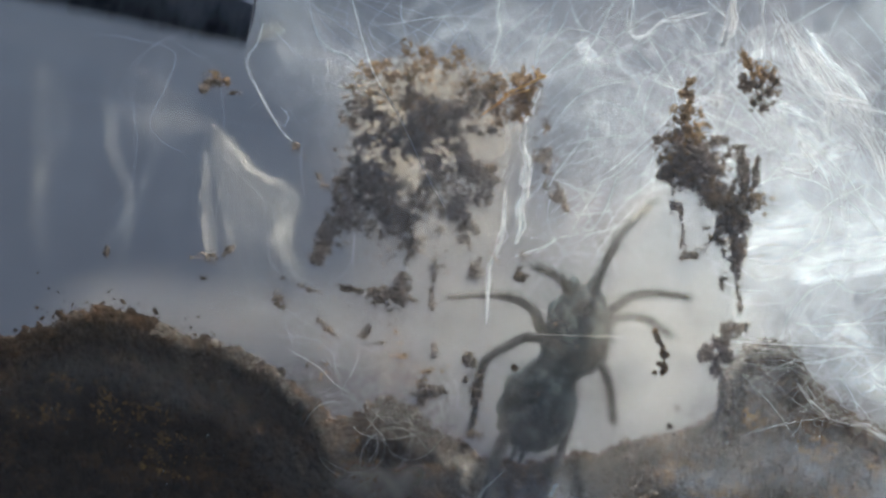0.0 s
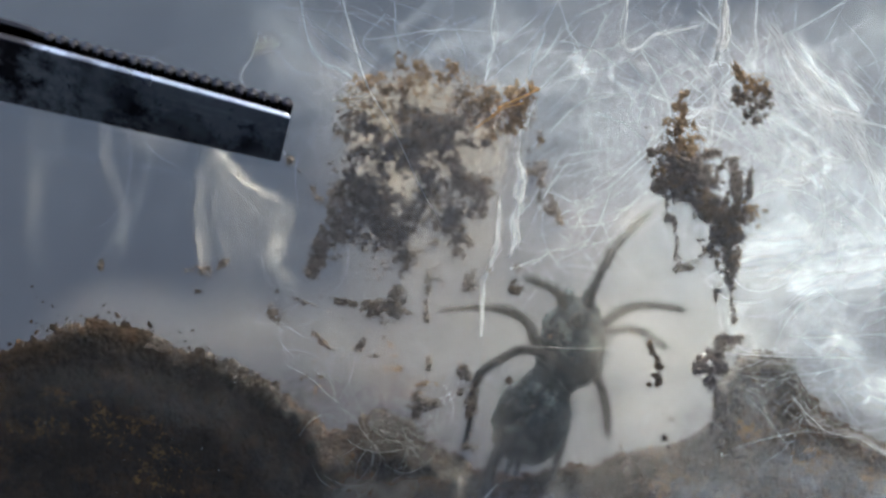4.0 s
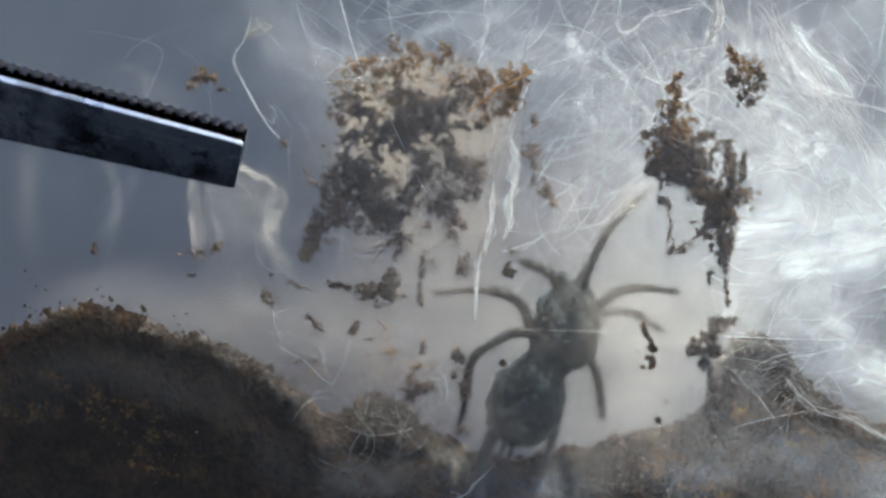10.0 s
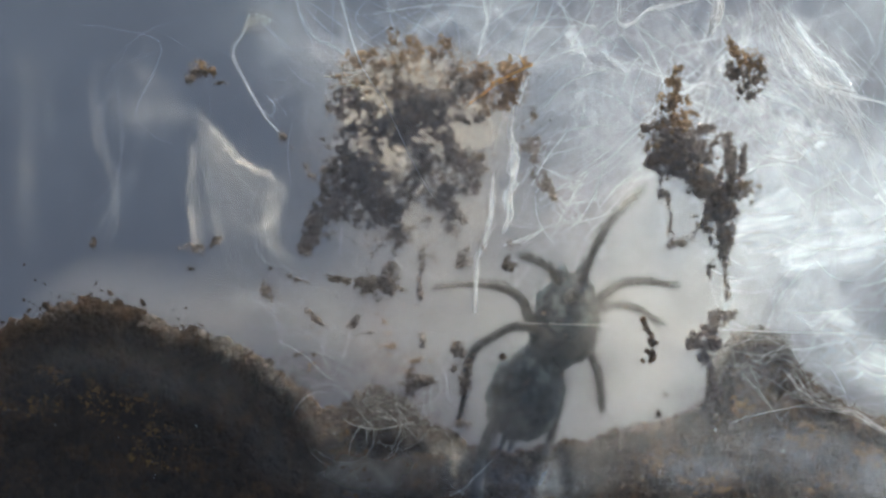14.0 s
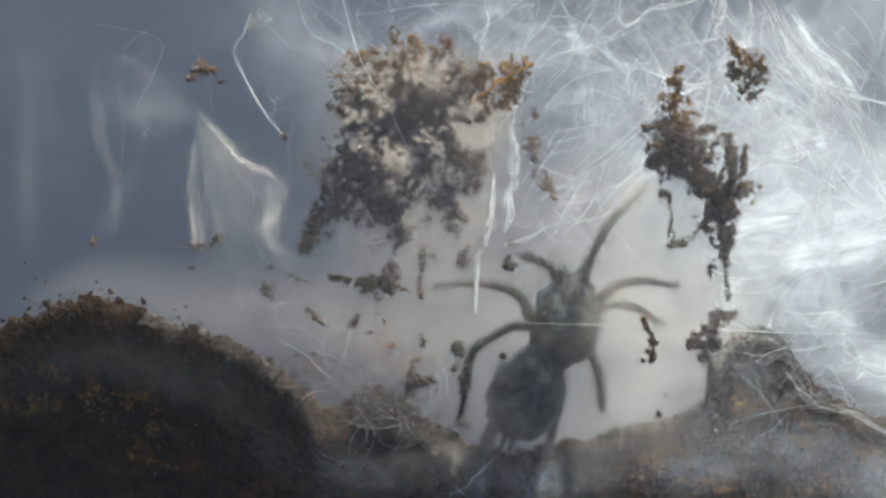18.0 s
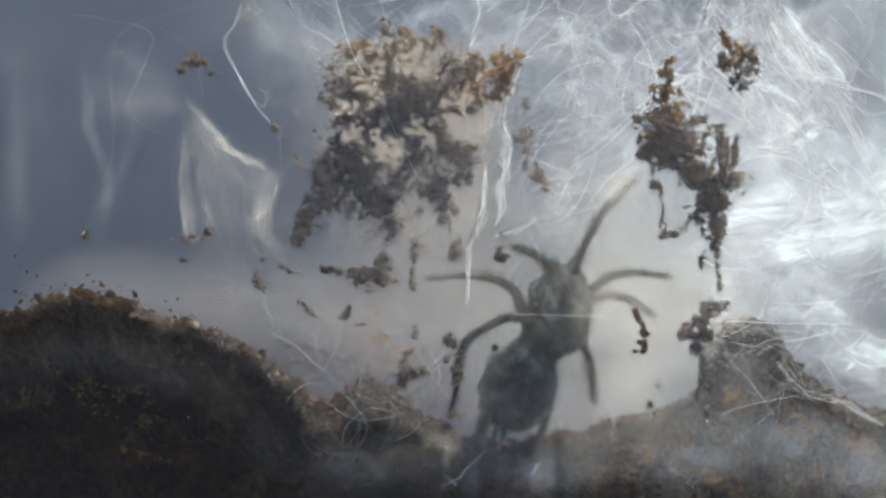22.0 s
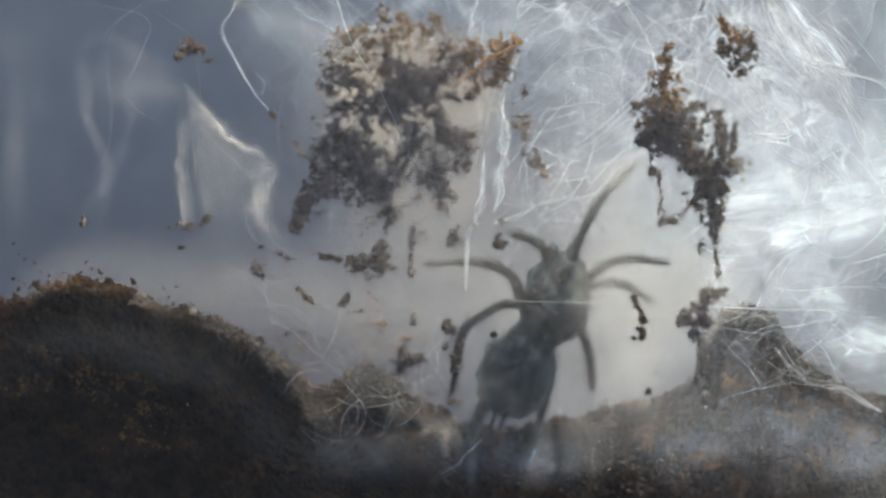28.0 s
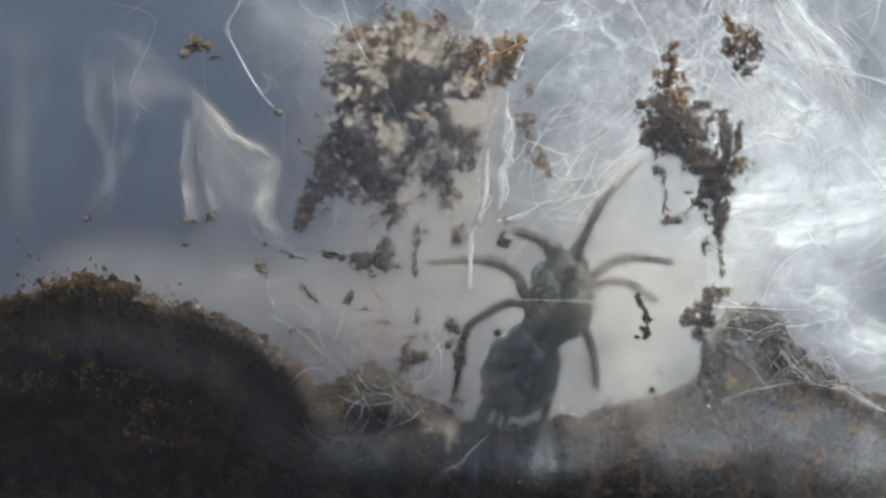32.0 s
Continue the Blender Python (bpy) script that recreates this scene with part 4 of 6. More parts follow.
nest_cake("soil_crust", "dark grey soil crust", 61, 0.0, [(-5.85, 7.35, 2.59, 3.97, 0, 1), (-3.55, 8.82, 3.13, 2.51, 0, 0.7), (-6.06, 10.07, 2.09, 1.88, 0, 0.9), (-2.72, 10.70, 2.93, 1.34, 0, 0.45), (-3.97, 5.27, 3.55, 1.88, 0, 0.75), (-1.25, 7.35, 1.88, 2.51, 10, 0.55), (-4.39, 2.97, 1.67, 1.88, 0, 0.5), (-1.67, 9.24, 1.88, 1.46, 0, 0.7), (-5.64, 4.43, 2.51, 1.67, 0, 0.45)])
nest_cake("soil_crust", "dark grey soil crust", 62, 0.0, [(0.75, 7.15, 0.71, 1.59, 8, 1), (1.67, 5.89, 1.67, 0.92, 15, 1), (0.63, 5.06, 1.88, 1.17, 10, 0.7), (2.09, 6.94, 1.04, 0.59, 30, 0.6), (0.63, 2.76, 0.67, 1.25, 0, 0.5), (-1.46, 4.22, 1.67, 1.25, 0, 0.45)])
nest_cake("soil_crust", "grey soil crust", 63, 0.34, [(2.51, 11.74, 2.51, 1.17, -8, 0.8), (2.09, 9.74, 1.76, 0.59, 0, 0.8), (4.39, 11.12, 1.46, 1.25, 0, 0.5), (-0.63, 11.32, 2.51, 1.25, 0, 0.6), (1.25, 12.79, 2.51, 0.84, 0, 0.7)])
nest_cake("soil_tongue", "dark trailing tongue of soil", 64, -.22, [(-7.73, 4.22, 1.34, 1.67, -15, 1), (-8.36, 2.97, 0.84, 1.17, -20, 1), (-9.32, 2.13, 0.67, 0.84, -20, 1), (-9.90, 0.88, 0.50, 1.17, -35, 1), (-8.07, 6.52, 0.42, 0.50, 0, 0.8), (-7.31, 5.68, 1.04, 1.04, 0, 0.9)])
nest_cake("soil_fleck", "grey fleck of soil in the silk", 65, .05, [(-3.34, 1.92, 0.67, 1.88, 4, 0.7), (-3.55, -0.17, 0.38, 1.67, 0, 0.5), (-3.97, -1.21, 0.42, 0.59, 0, 0.8), (-1.04, 0.04, 1.17, 0.92, 20, 0.9), (-1.67, -0.79, 0.59, 0.59, 0, 0.8), (0.21, 0.25, 0.84, 0.67, 0, 0.5), (1.67, -0.38, 0.59, 0.92, 0, 0.8), (1.13, -0.59, 0.33, 0.84, 0, 0.7), (2.72, 0.25, 0.42, 0.59, 0, 0.5)])
nest_cake("soil_fleck", "dark fleck of soil in the silk", 66, -.25, [(-4.89, -2.59, 1.50, 0.71, -6, 1), (-4.72, -3.43, 0.59, 0.42, 0, 1), (-6.06, -2.47, 0.84, 0.33, 0, 0.8), (-7.10, -2.13, 1.04, 0.17, -5, 0.5), (-6.56, -5.18, 0.25, 0.63, -35, 1), (-6.81, -5.43, 0.38, 0.29, 0, 1), (-5.64, -6.02, 0.92, 0.13, 5, 0.5)])
nest_cake("soil_fleck", "grey fleck of soil in the silk", 67, .05, [(-1.55, -4.76, 0.17, 2.09, 2, 0.8), (-1.55, -6.44, 0.25, 1.09, 0, 0.7), (-1.76, -3.09, 0.17, 1.25, 0, 0.5), (-0.71, -7.81, 0.38, 0.17, 30, 1), (-2.09, -9.36, 0.59, 0.84, -20, 0.8), (-1.13, -9.44, 0.50, 0.38, 0, 0.8), (-2.38, -10.20, 0.59, 0.25, 40, 0.6), (-10.24, -2.26, 2.09, 0.17, -22, 0.3), (-13.16, -2.76, 0.59, 0.59, -30, 0.5), (-9.61, -4.76, 0.84, 0.21, -40, 0.4), (-9.40, -7.48, 0.84, 0.33, 0, 0.4)])
nest_cake("soil_fleck", "thin grey fleck of soil in the silk", 68, .05, [(6.39, 7.44, 0.59, 1.34, 4, 0.7), (6.27, 9.65, 0.59, 0.92, 0, 0.45), (7.40, 5.35, 0.50, 0.67, 10, 0.6), (7.94, 4.43, 0.25, 0.50, 20, 0.6), (5.64, 11.95, 0.67, 1.04, 0, 0.4), (5.01, 0.67, 0.33, 0.42, 0, 0.3), (4.60, 11.53, 0.84, 0.59, 0, 0.5)])


def nest_rim(seed, cut, lines, ellipses):
    part("coir_rim", cake_mesh("coir_rim", ellipses, CAKE_WARM, seed, near=.32, thick=.15, cut=cut + .12, scale=1.7, veins=lines, full=.3), CAKE_WARM, nest, "orange-brown coir crumbs with painted sunlight")


# Near the nest's top the warm colour also paints sun from above.
nest_rim(71, -.05, 0, [(-3.05, 14.88, 1.25, 1.34, 0, 1), (-3.64, 16.05, 0.50, 0.75, 0, 1), (-2.09, 15.21, 1.25, 0.42, -10, 0.8), (0.00, 15.29, 0.59, 0.75, 0, 0.9), (-0.84, 14.79, 1.46, 0.50, 0, 0.7), (-5.64, 14.54, 0.92, 0.38, 10, 0.8), (-6.48, 13.83, 1.25, 0.59, 0, 0.4), (-3.97, 13.83, 2.51, 0.42, 0, 0.6)])
nest_rim(72, .0, 0, [(2.72, 12.79, 2.30, 0.75, -25, 0.8), (3.97, 11.74, 1.25, 0.92, -20, 0.8), (5.01, 13.00, 1.04, 1.17, 0, 0.6), (1.88, 13.41, 1.67, 0.50, 0, 0.6), (3.55, 10.70, 1.25, 0.59, 0, 0.6), (2.72, 7.15, 0.59, 0.42, 0, 0.7), (5.85, 13.21, 0.50, 0.92, 0, 0.4)])
nest_rim(73, .05, 2.4, [(-1.04, 12.79, 5.01, 1.76, 0, 0.7), (-6.06, 12.79, 2.09, 1.25, 0, 0.7), (-4.39, 11.32, 3.76, 1.67, 0, 0.55), (1.46, 11.53, 2.93, 1.67, 0, 0.6), (-5.64, 9.65, 1.67, 1.25, 0, 0.4)])
nest_rim(74, .3, 0, [(-4.47, -6.02, 0.67, 2.01, 4, 0.5), (-4.72, -4.76, 0.50, 1.04, 0, 0.6), (-2.09, -7.90, 1.76, 0.67, 20, 0.5), (-3.55, -8.73, 1.09, 0.84, 0, 0.5), (-9.40, -8.52, 0.84, 0.59, 0, 0.5), (-3.97, -6.85, 1.00, 1.00, 0, 0.4)])
rng = np.random.default_rng(11)
spots = blotch(rng, [(-3.55, 9.03, 4.60, 5.43, 0, 0.6), (1.88, 8.19, 2.93, 3.76, 0, 0.5), (-1.88, 13.21, 5.43, 1.67, 0, 1), (-3.55, 1.92, 5.01, 2.93, 0, 0.35), (6.48, 7.77, 1.25, 3.76, 0, 0.5)], 26, 0.1, 0.5, -0.1, 1.2, 4)
part("soil_crumbs", crumbs("soil_crumbs", spots, .02 + rng.exponential(.028, len(spots)), rng, CAKE), CAKE, nest, "loose dark crumbs on the crust")
spots = blotch(rng, [(-3.05, 14.88, 1.42, 1.50, 0, 1), (-0.21, 15.21, 1.04, 0.92, 0, 0.8), (3.13, 12.37, 2.72, 1.34, -25, 0.9), (-5.64, 14.04, 2.09, 0.84, 0, 0.7), (5.43, 12.37, 0.92, 1.46, 0, 0.8), (2.30, 6.94, 1.25, 0.59, 0, 0.6)], 60, 0.05, 0.5, -0.2, 1.2, 2)
part("coir_crumbs", crumbs("coir_crumbs", spots, .02 + rng.exponential(.03, len(spots)), rng, CAKE_WARM), CAKE_WARM, nest, "loose orange-brown coir crumbs, sunlight painted in")
part("straw", tubes("straw", [(curve_through([(3.47, 12.37, 0.1), (5.01, 13.08, 0.1), (6.56, 13.83, 0.1)], 8), 0.09), (curve_through([(1.88, 10.91, 0.1), (3.22, 11.95, 0.1), (4.18, 12.87, 0.1)], 8), 0.055), (curve_through([(2.72, 11.45, 0.1), (3.97, 12.37, 0.1), (5.43, 12.79, 0.1)], 8), 0.05), (curve_through([(5.56, 14.54, 0.1), (5.85, 14.04, 0.1), (6.06, 13.54, 0.1)], 8), 0.045)], STRAW), STRAW, nest, "orange straw fibre")
torn = [(wander(rng, [(*a, .5), (*b, .4), (*c, .5)], 10, .1), .06) for a, b, c in (((-8.86, 13.00), (-7.73, 12.79), (-6.06, 13.29)), ((-8.36, 13.29), (-7.52, 12.37), (-6.98, 11.53)), ((-7.90, 13.71), (-6.90, 13.41), (-5.64, 14.25)), ((-7.73, 12.37), (-6.69, 12.45), (-5.22, 12.29)), ((-7.31, 14.04), (-7.48, 13.00), (-6.06, 11.95)))]
part("pale_fibre", tubes("pale_fibre", torn, THREAD_CREAM), THREAD_CREAM, nest, "cream torn fibre")

# ---- clumps of soil stuck to the front wall ----
def clump(label):
    return thing("soil_clump", label, "soil clump", "soil stuck to the pane")


def caked(ob, name, material, ellipses, seed, thick=.3, cut=-.1):
    """A piece of a clump on the pane: caked soil with loose crumbs on it."""
    piece = part(name, cake_mesh(name, ellipses, material, seed, near=.2, thick=thick, cut=cut + .04, scale=1.4, cell=.07, grit=.9, full=.46), material, ob)
    grains = blotch(rng, [(u, v, a * 1.15 + .08, b * 1.15 + .08, turn, full) for u, v, a, b, turn, full in ellipses], 24, .05, .5, -.5, 1.4, seed)
    if grains:
        part("crumbs", crumbs("crumbs", grains, .02 + rng.exponential(.03, len(grains)), rng, material), material, piece)


rng = np.random.default_rng(21)
ob = clump("brown and orange ragged strip of soil with a forked tail")
caked(ob, "dark_soil", CAKE, [(16.92, 8.82, 1.34, 1.67, 0, 1), (16.09, 6.94, 0.84, 1.00, 0, 0.9), (15.25, 6.52, 0.59, 0.42, 0, 0.7), (18.39, 7.27, 1.17, 1.17, 0, 1), (17.34, 6.02, 1.50, 0.75, -10, 1), (19.01, 8.94, 0.92, 0.29, 5, 1), (20.69, 8.69, 0.92, 0.21, 10, 0.8), (21.06, 7.15, 0.42, 1.42, 8, 1), (19.93, 7.98, 0.33, 0.25, 0, 0.7), (22.02, 6.73, 0.21, 1.25, -8, 0.7), (19.22, 9.24, 0.59, 0.33, 0, 0.7), (14.83, 9.03, 0.29, 0.42, 0, 0.8), (14.92, 7.69, 0.21, 0.33, 0, 0.7), (19.56, 7.15, 0.50, 0.13, 0, 0.6)], 80)
caked(ob, "dark_soil", CAKE, [(19.01, 5.06, 1.25, 1.00, -35, 1), (20.18, 4.64, 0.92, 1.25, 20, 1), (19.77, 2.97, 0.92, 1.25, 0, 1), (19.22, 1.71, 0.67, 0.50, 30, 1), (21.52, 4.64, 1.17, 0.59, 0, 0.9), (21.10, 5.68, 0.50, 1.00, 20, 0.9), (18.39, 2.67, 0.38, 0.17, 0, 0.8), (18.51, 2.13, 0.33, 0.17, 20, 0.8), (18.39, 1.42, 0.84, 0.17, 30, 0.8), (17.34, 0.59, 1.17, 0.33, 18, 0.9), (16.72, 0.25, 0.50, 0.25, 0, 0.8), (19.64, 0.88, 0.25, 0.59, 0, 0.7)], 81)
caked(ob, "hanging_strip", CAKE, [(20.89, 1.30, 0.63, 1.67, -4, 0.9), (20.81, -0.17, 0.42, 0.75, 0, 0.9), (20.85, -2.05, 0.25, 0.92, 0, 0.9), (20.85, -3.18, 0.29, 0.59, 0, 1), (19.72, -1.34, 0.38, 0.59, -15, 0.9)], 82)
caked(ob, "hanging_strip", CAKE, [(16.01, 5.06, 0.17, 1.46, 4, 0.9), (16.42, 4.01, 0.13, 1.46, 12, 0.8), (15.88, 4.22, 0.17, 0.50, 0, 0.8), (16.72, 2.13, 0.13, 0.84, -8, 0.7), (16.80, 0.88, 0.17, 0.59, 0, 0.7), (16.59, 4.01, 0.13, 0.59, 0, 0.7)], 83)
caked(ob, "upper_strand", CAKE_WARM, [(17.13, 11.74, 0.29, 1.25, -8, 0.8), (16.92, 12.79, 0.25, 0.59, 10, 0.8), (17.34, 13.54, 0.42, 0.29, 20, 0.8), (16.72, 12.37, 0.29, 0.38, 0, 0.7), (16.84, 10.70, 0.29, 0.84, 5, 0.7)], 84)
caked(ob, "orange_soil", CAKE_WARM, [(16.92, 9.24, 1.34, 1.76, 0, 0.6), (16.51, 7.86, 1.25, 1.09, -20, 0.6), (17.55, 6.94, 1.42, 1.09, -30, 0.5), (19.22, 5.06, 1.42, 0.75, -35, 0.7), (20.18, 4.22, 0.92, 1.42, 15, 0.6), (21.73, 4.85, 1.00, 0.67, 0, 0.6), (19.85, 2.13, 0.59, 0.67, 0, 0.3)], 85)
ob = clump("tan clump of soil hanging in silk")
caked(ob, "dark_soil", CAKE, [(22.57, 12.79, 0.84, 1.04, 0, 1), (22.36, 11.74, 0.59, 0.59, 0, 1), (21.52, 13.00, 0.67, 0.59, 0, 0.8), (23.28, 13.21, 0.42, 1.25, 0, 0.8), (21.10, 13.62, 0.33, 0.42, 0, 0.6)], 90, thick=.45)
# Tan upper part of the clump: its sunlit top is put into the colour.
caked(ob, "sunlit_tan_soil", CAKE_WARM, [(22.57, 14.25, 1.09, 0.67, 0, 1), (21.40, 14.88, 0.42, 0.75, 30, 0.9), (21.10, 15.50, 0.29, 0.38, 0, 0.9), (22.77, 14.88, 0.59, 0.38, 0, 0.9), (23.28, 14.04, 0.33, 0.59, 0, 0.8)], 91, thick=.45)
ob = clump("small tan clump of soil on the pane")
caked(ob, "dark_soil", CAKE, [(-18.18, 13.29, 0.67, 0.59, 20, 1), (-18.68, 12.70, 0.33, 0.33, 30, 0.9), (-16.42, 12.45, 0.42, 0.17, 0, 1), (-18.39, 13.83, 0.33, 0.25, 0, 0.8)], 95, cut=-.2)
# Here too the paler top is sunlight put into the colour.
caked(ob, "sunlit_tan_soil", CAKE_WARM, [(-17.84, 13.83, 0.59, 0.33, -10, 0.9), (-17.13, 13.41, 0.29, 0.54, 0, 0.8)], 96, cut=-.2)
ob = clump("small dark clump of soil on the pane")
caked(ob, "dark_soil", CAKE, [(-18.60, 0.38, 0.92, 0.29, 5, 1), (-18.09, 0.17, 0.67, 0.33, 0, 1), (-19.35, 0.25, 0.50, 0.21, 0, 0.9), (-16.92, 0.67, 0.50, 0.21, 25, 0.5), (-18.39, -1.34, 0.25, 0.13, 0, 0.6)], 97)
ob = clump("tiny dark speck of soil on the pane")
caked(ob, "dark_soil", CAKE, [(-25.83, 0.59, 0.21, 0.38, 0, 1)], 98, cut=-.3)
ob = clump("tiny dark speck of soil on a silk thread")
caked(ob, "dark_soil", CAKE, [(-11.91, 8.48, 0.33, 0.33, 0, 1), (-11.24, 7.65, 0.13, 0.13, 0, 1)], 99, cut=-.3)
ob = clump("dark clump of soil on the pane")
caked(ob, "dark_soil", CAKE, [(20.27, -5.39, 0.84, 0.75, 0, 1), (19.64, -6.02, 0.59, 0.75, 0, 0.9), (18.60, -6.64, 0.59, 0.67, 0, 1), (19.93, -6.64, 1.00, 0.50, 10, 0.8), (20.89, -4.76, 0.59, 0.42, 0, 0.7), (21.52, -4.47, 0.25, 0.21, 0, 0.6), (21.19, -6.23, 0.25, 0.42, 0, 0.7)], 101)
caked(ob, "hanging_strip", CAKE, [(19.22, -7.69, 0.42, 0.59, 20, 0.8), (19.77, -8.94, 0.25, 0.84, 10, 0.7), (20.18, -10.20, 0.33, 0.67, 0, 0.7), (19.43, -11.24, 0.17, 0.84, 0, 0.6), (20.02, -12.08, 0.25, 0.50, 20, 0.8)], 102)
ob = clump("dark vertical row of soil specks on the pane")
caked(ob, "dark_soil", SOIL, [(14.79, -5.10, 0.21, 0.50, 15, 1), (14.96, -5.47, 0.21, 0.33, 20, 1), (15.25, -6.02, 0.17, 0.33, 20, 1), (15.42, -6.60, 0.33, 0.29, 0, 1.4), (15.42, -7.69, 0.25, 0.38, -10, 1.3), (14.67, -8.02, 0.17, 0.13, 0, 1), (15.00, -7.27, 0.13, 0.13, 0, 1), (16.42, -10.61, 0.17, 0.13, -20, 1.2), (15.88, -11.91, 0.17, 0.25, 20, 1.2), (16.13, -12.49, 0.13, 0.17, 0, 1), (14.21, -6.85, 0.08, 0.08, 0, 1), (14.88, -12.79, 0.13, 0.13, 0, 1)], 103, cut=-.45)
ob = clump("small dark knot of soil on the pane")
caked(ob, "dark_soil", SOIL, [(4.68, -0.50, 0.21, 0.33, -20, 1), (4.81, -1.09, 0.33, 0.33, 0, 1), (4.51, -1.00, 0.21, 0.25, 0, 1)], 104, cut=-.3)
ob = clump("dark round speck on the pane")
caked(ob, "dark_soil", SOIL, [(4.39, -7.77, 0.21, 0.21, 0, 1.5)], 105, cut=-.5)
ob = clump("dark blot of soil beside the spider leg")
caked(ob, "dark_soil", CAKE, [(1.04, -7.27, 0.50, 0.71, 0, 1), (0.84, -8.52, 0.42, 0.42, 0, 0.9), (1.55, -9.36, 0.38, 0.92, 15, 1), (1.88, -8.73, 0.33, 0.67, 0, 0.8), (1.25, -10.20, 0.25, 0.38, 0, 0.7), (1.67, -12.70, 0.67, 0.38, 0, 0.6)], 106)
ob = clump("thin dark specks of soil along the mound")
caked(ob, "dark_soil", CAKE, [(-21.60, -4.97, 0.38, 0.29, 0, 1), (-21.31, -5.52, 0.59, 0.25, 0, 1), (-22.15, -5.39, 0.38, 0.17, 0, 0.8), (-20.85, -5.27, 0.38, 0.21, 20, 0.9), (-14.83, -7.52, 0.17, 0.21, 0, 1), (-14.50, -7.19, 0.21, 0.17, 0, 1), (-15.09, -7.86, 0.21, 0.17, 0, 0.8), (-13.66, -8.15, 0.13, 0.17, 0, 1), (-12.95, -8.52, 0.29, 0.17, -30, 1), (-12.66, -9.28, 0.50, 0.25, -35, 0.8), (-11.91, -10.20, 0.59, 0.33, -40, 0.6), (-17.76, -6.10, 0.25, 0.21, 0, 0.7), (-17.13, -6.10, 0.17, 0.13, 0, 0.8)], 108, cut=-.2)

# fine dust and dim fibres on and behind the pane
places = blotch(rng, [(-1.83, -4.96, 11, 8, 0, 1), (10.67, -8.29, 11, 9, 0, .8), (16.50, -14.12, 6, 4, 0, 1.6), (-9.33, -3.29, 6, 5, 0, 1.2), (-6.00, -8.29, 7, 5, 0, 1.2), (24.83, -12.46, 8, 6, 0, .8), (-18.92, -4.96, 8, 3, 20, .8), (4.83, 5.88, 6, 6, 0, .5)], 6.0, .32, .5, -.1, .5, 17)
solo("pane_dust", crumbs("pane_dust", places, .012 + rng.exponential(.02, len(places)), rng, CAKE), "tiny dark specks of dust on the inside of the pane", "dust", kind="stuff")
places = blotch(rng, [(10.67, -9.12, 9, 8, 0, 1), (25.67, -13.29, 8, 6, 0, 1), (-20.17, -10.79, 10, 6, 0, .4), (4.83, -14.12, 5, 4, 0, 1)], .8, .03, .12, -.2, .5, 18)
solo("pane_dust", crumbs("pane_dust", places, .015 + rng.exponential(.012, len(places)), rng, THREAD), "tiny pale specks of dust on the inside of the pane", "dust", kind="stuff")

# ---- threads ----
rng = np.random.default_rng(31)


def rope(points, radius, label, frays=4, spread=0.25, n=30, bend=0.16, strip=0.0, material=None):
    """A thick thread of several strands twisted together."""
    lines = []
    for i in range(frays):
        p = np.array(points, float)
        p = p + rng.normal(0, spread, p.shape) * (0 if i == 0 else 1) * np.sin(np.linspace(.15, np.pi - .15, len(p)))[:, None]
        r = radius * (1 if i == 0 else rng.uniform(0.25, 0.5)) * (0.55 + 0.45 * np.sin(np.linspace(0.25, np.pi - 0.25, n)) ** 0.6) * rng.uniform(0.5, 1.5, n)
        lines.append((wander(rng, p, n, bend), r * 0.6))
    ob = solo("silk_thread", tubes("silk_thread", lines, material or THREAD), label, "silk thread", "silk threads")
    if strip:
        web = silk("silk_fluff", [(*q, strip * (.5 + 1.0 * rng.random()), 1.6) for q in points], SILK, "", across=6, seed=len(label) + points[0][0], bulge=.05, ripple=.1)
        web.parent = ob
        for key in ("category",):
            del web[key]
    return ob


rope([(-14.57, 17.83, 1.5), (-15.08, 16.35, 1.5), (-15.80, 14.78, 1.5), (-14.57, 12.12, 1.5), (-13.30, 10.00, 1.5), (-12.12, 8.68, 1.5)], .035, "white bent thread of silk with a frayed top", 5, .06, bend=.08)
rope([(-12.96, 17.33, 1.5), (-13.94, 17.50, 1.5), (-14.36, 17.07, 1.5), (-15.00, 16.65, 1.5)], .032, "frayed cream tuft of silk", 16, .4, bend=.45, material=THREAD_CREAM)
rope([(-11.82, 22.49, 1.5), (-10.34, 16.78, 1.5), (-8.19, 15.24, 1.2), (-6.70, 13.95, 1)], .055, "white thread of silk over the nest wall", 3, .12, material=THREAD_DIM)
rope([(-8.56, 22.27, 0.6), (-6.43, 14.65, 0.11), (-4.34, 10.89, 0.09), (-2.25, 6.51, 0.09), (-0.79, 4.01, 0.09)], .06, "long straight thread across the nest wall", 3, .1, bend=.03)
rope([(-4.37, 22.32, 0.8), (-3.95, 16.84, 0.7), (-3.53, 16.00, 0.7)], .035, "short straight thread above the nest wall", 2, material=THREAD_DIM)
rope([(5.17, 10.34, 0.8), (4.92, 9.08, 0.8), (5.34, 7.52, 0.8), (5.09, 6.35, 0.8), (5.25, 5.30, 0.8), (4.71, 4.04, 0.8), (4.83, 2.77, 0.8), (4.46, 1.39, 0.8)], .11, "bright white rope of silk beside the nest wall", 12, .16, bend=.35, strip=.9)
rope([(3.70, 5.93, 0.8), (3.53, 2.56, 0.8), (3.11, 0.88, 0.8), (2.56, -0.38, 0.8), (2.44, -2.06, 0.8), (2.35, -4.58, 0.8)], .07, "bright white hanging thread of silk", 7, .12, bend=.3, strip=.6)
rope([(6.36, 13.10, 1), (5.73, 11.63, 1), (5.10, 10.36, 1)], .07, "white thread joining the nest wall", 4, .15)
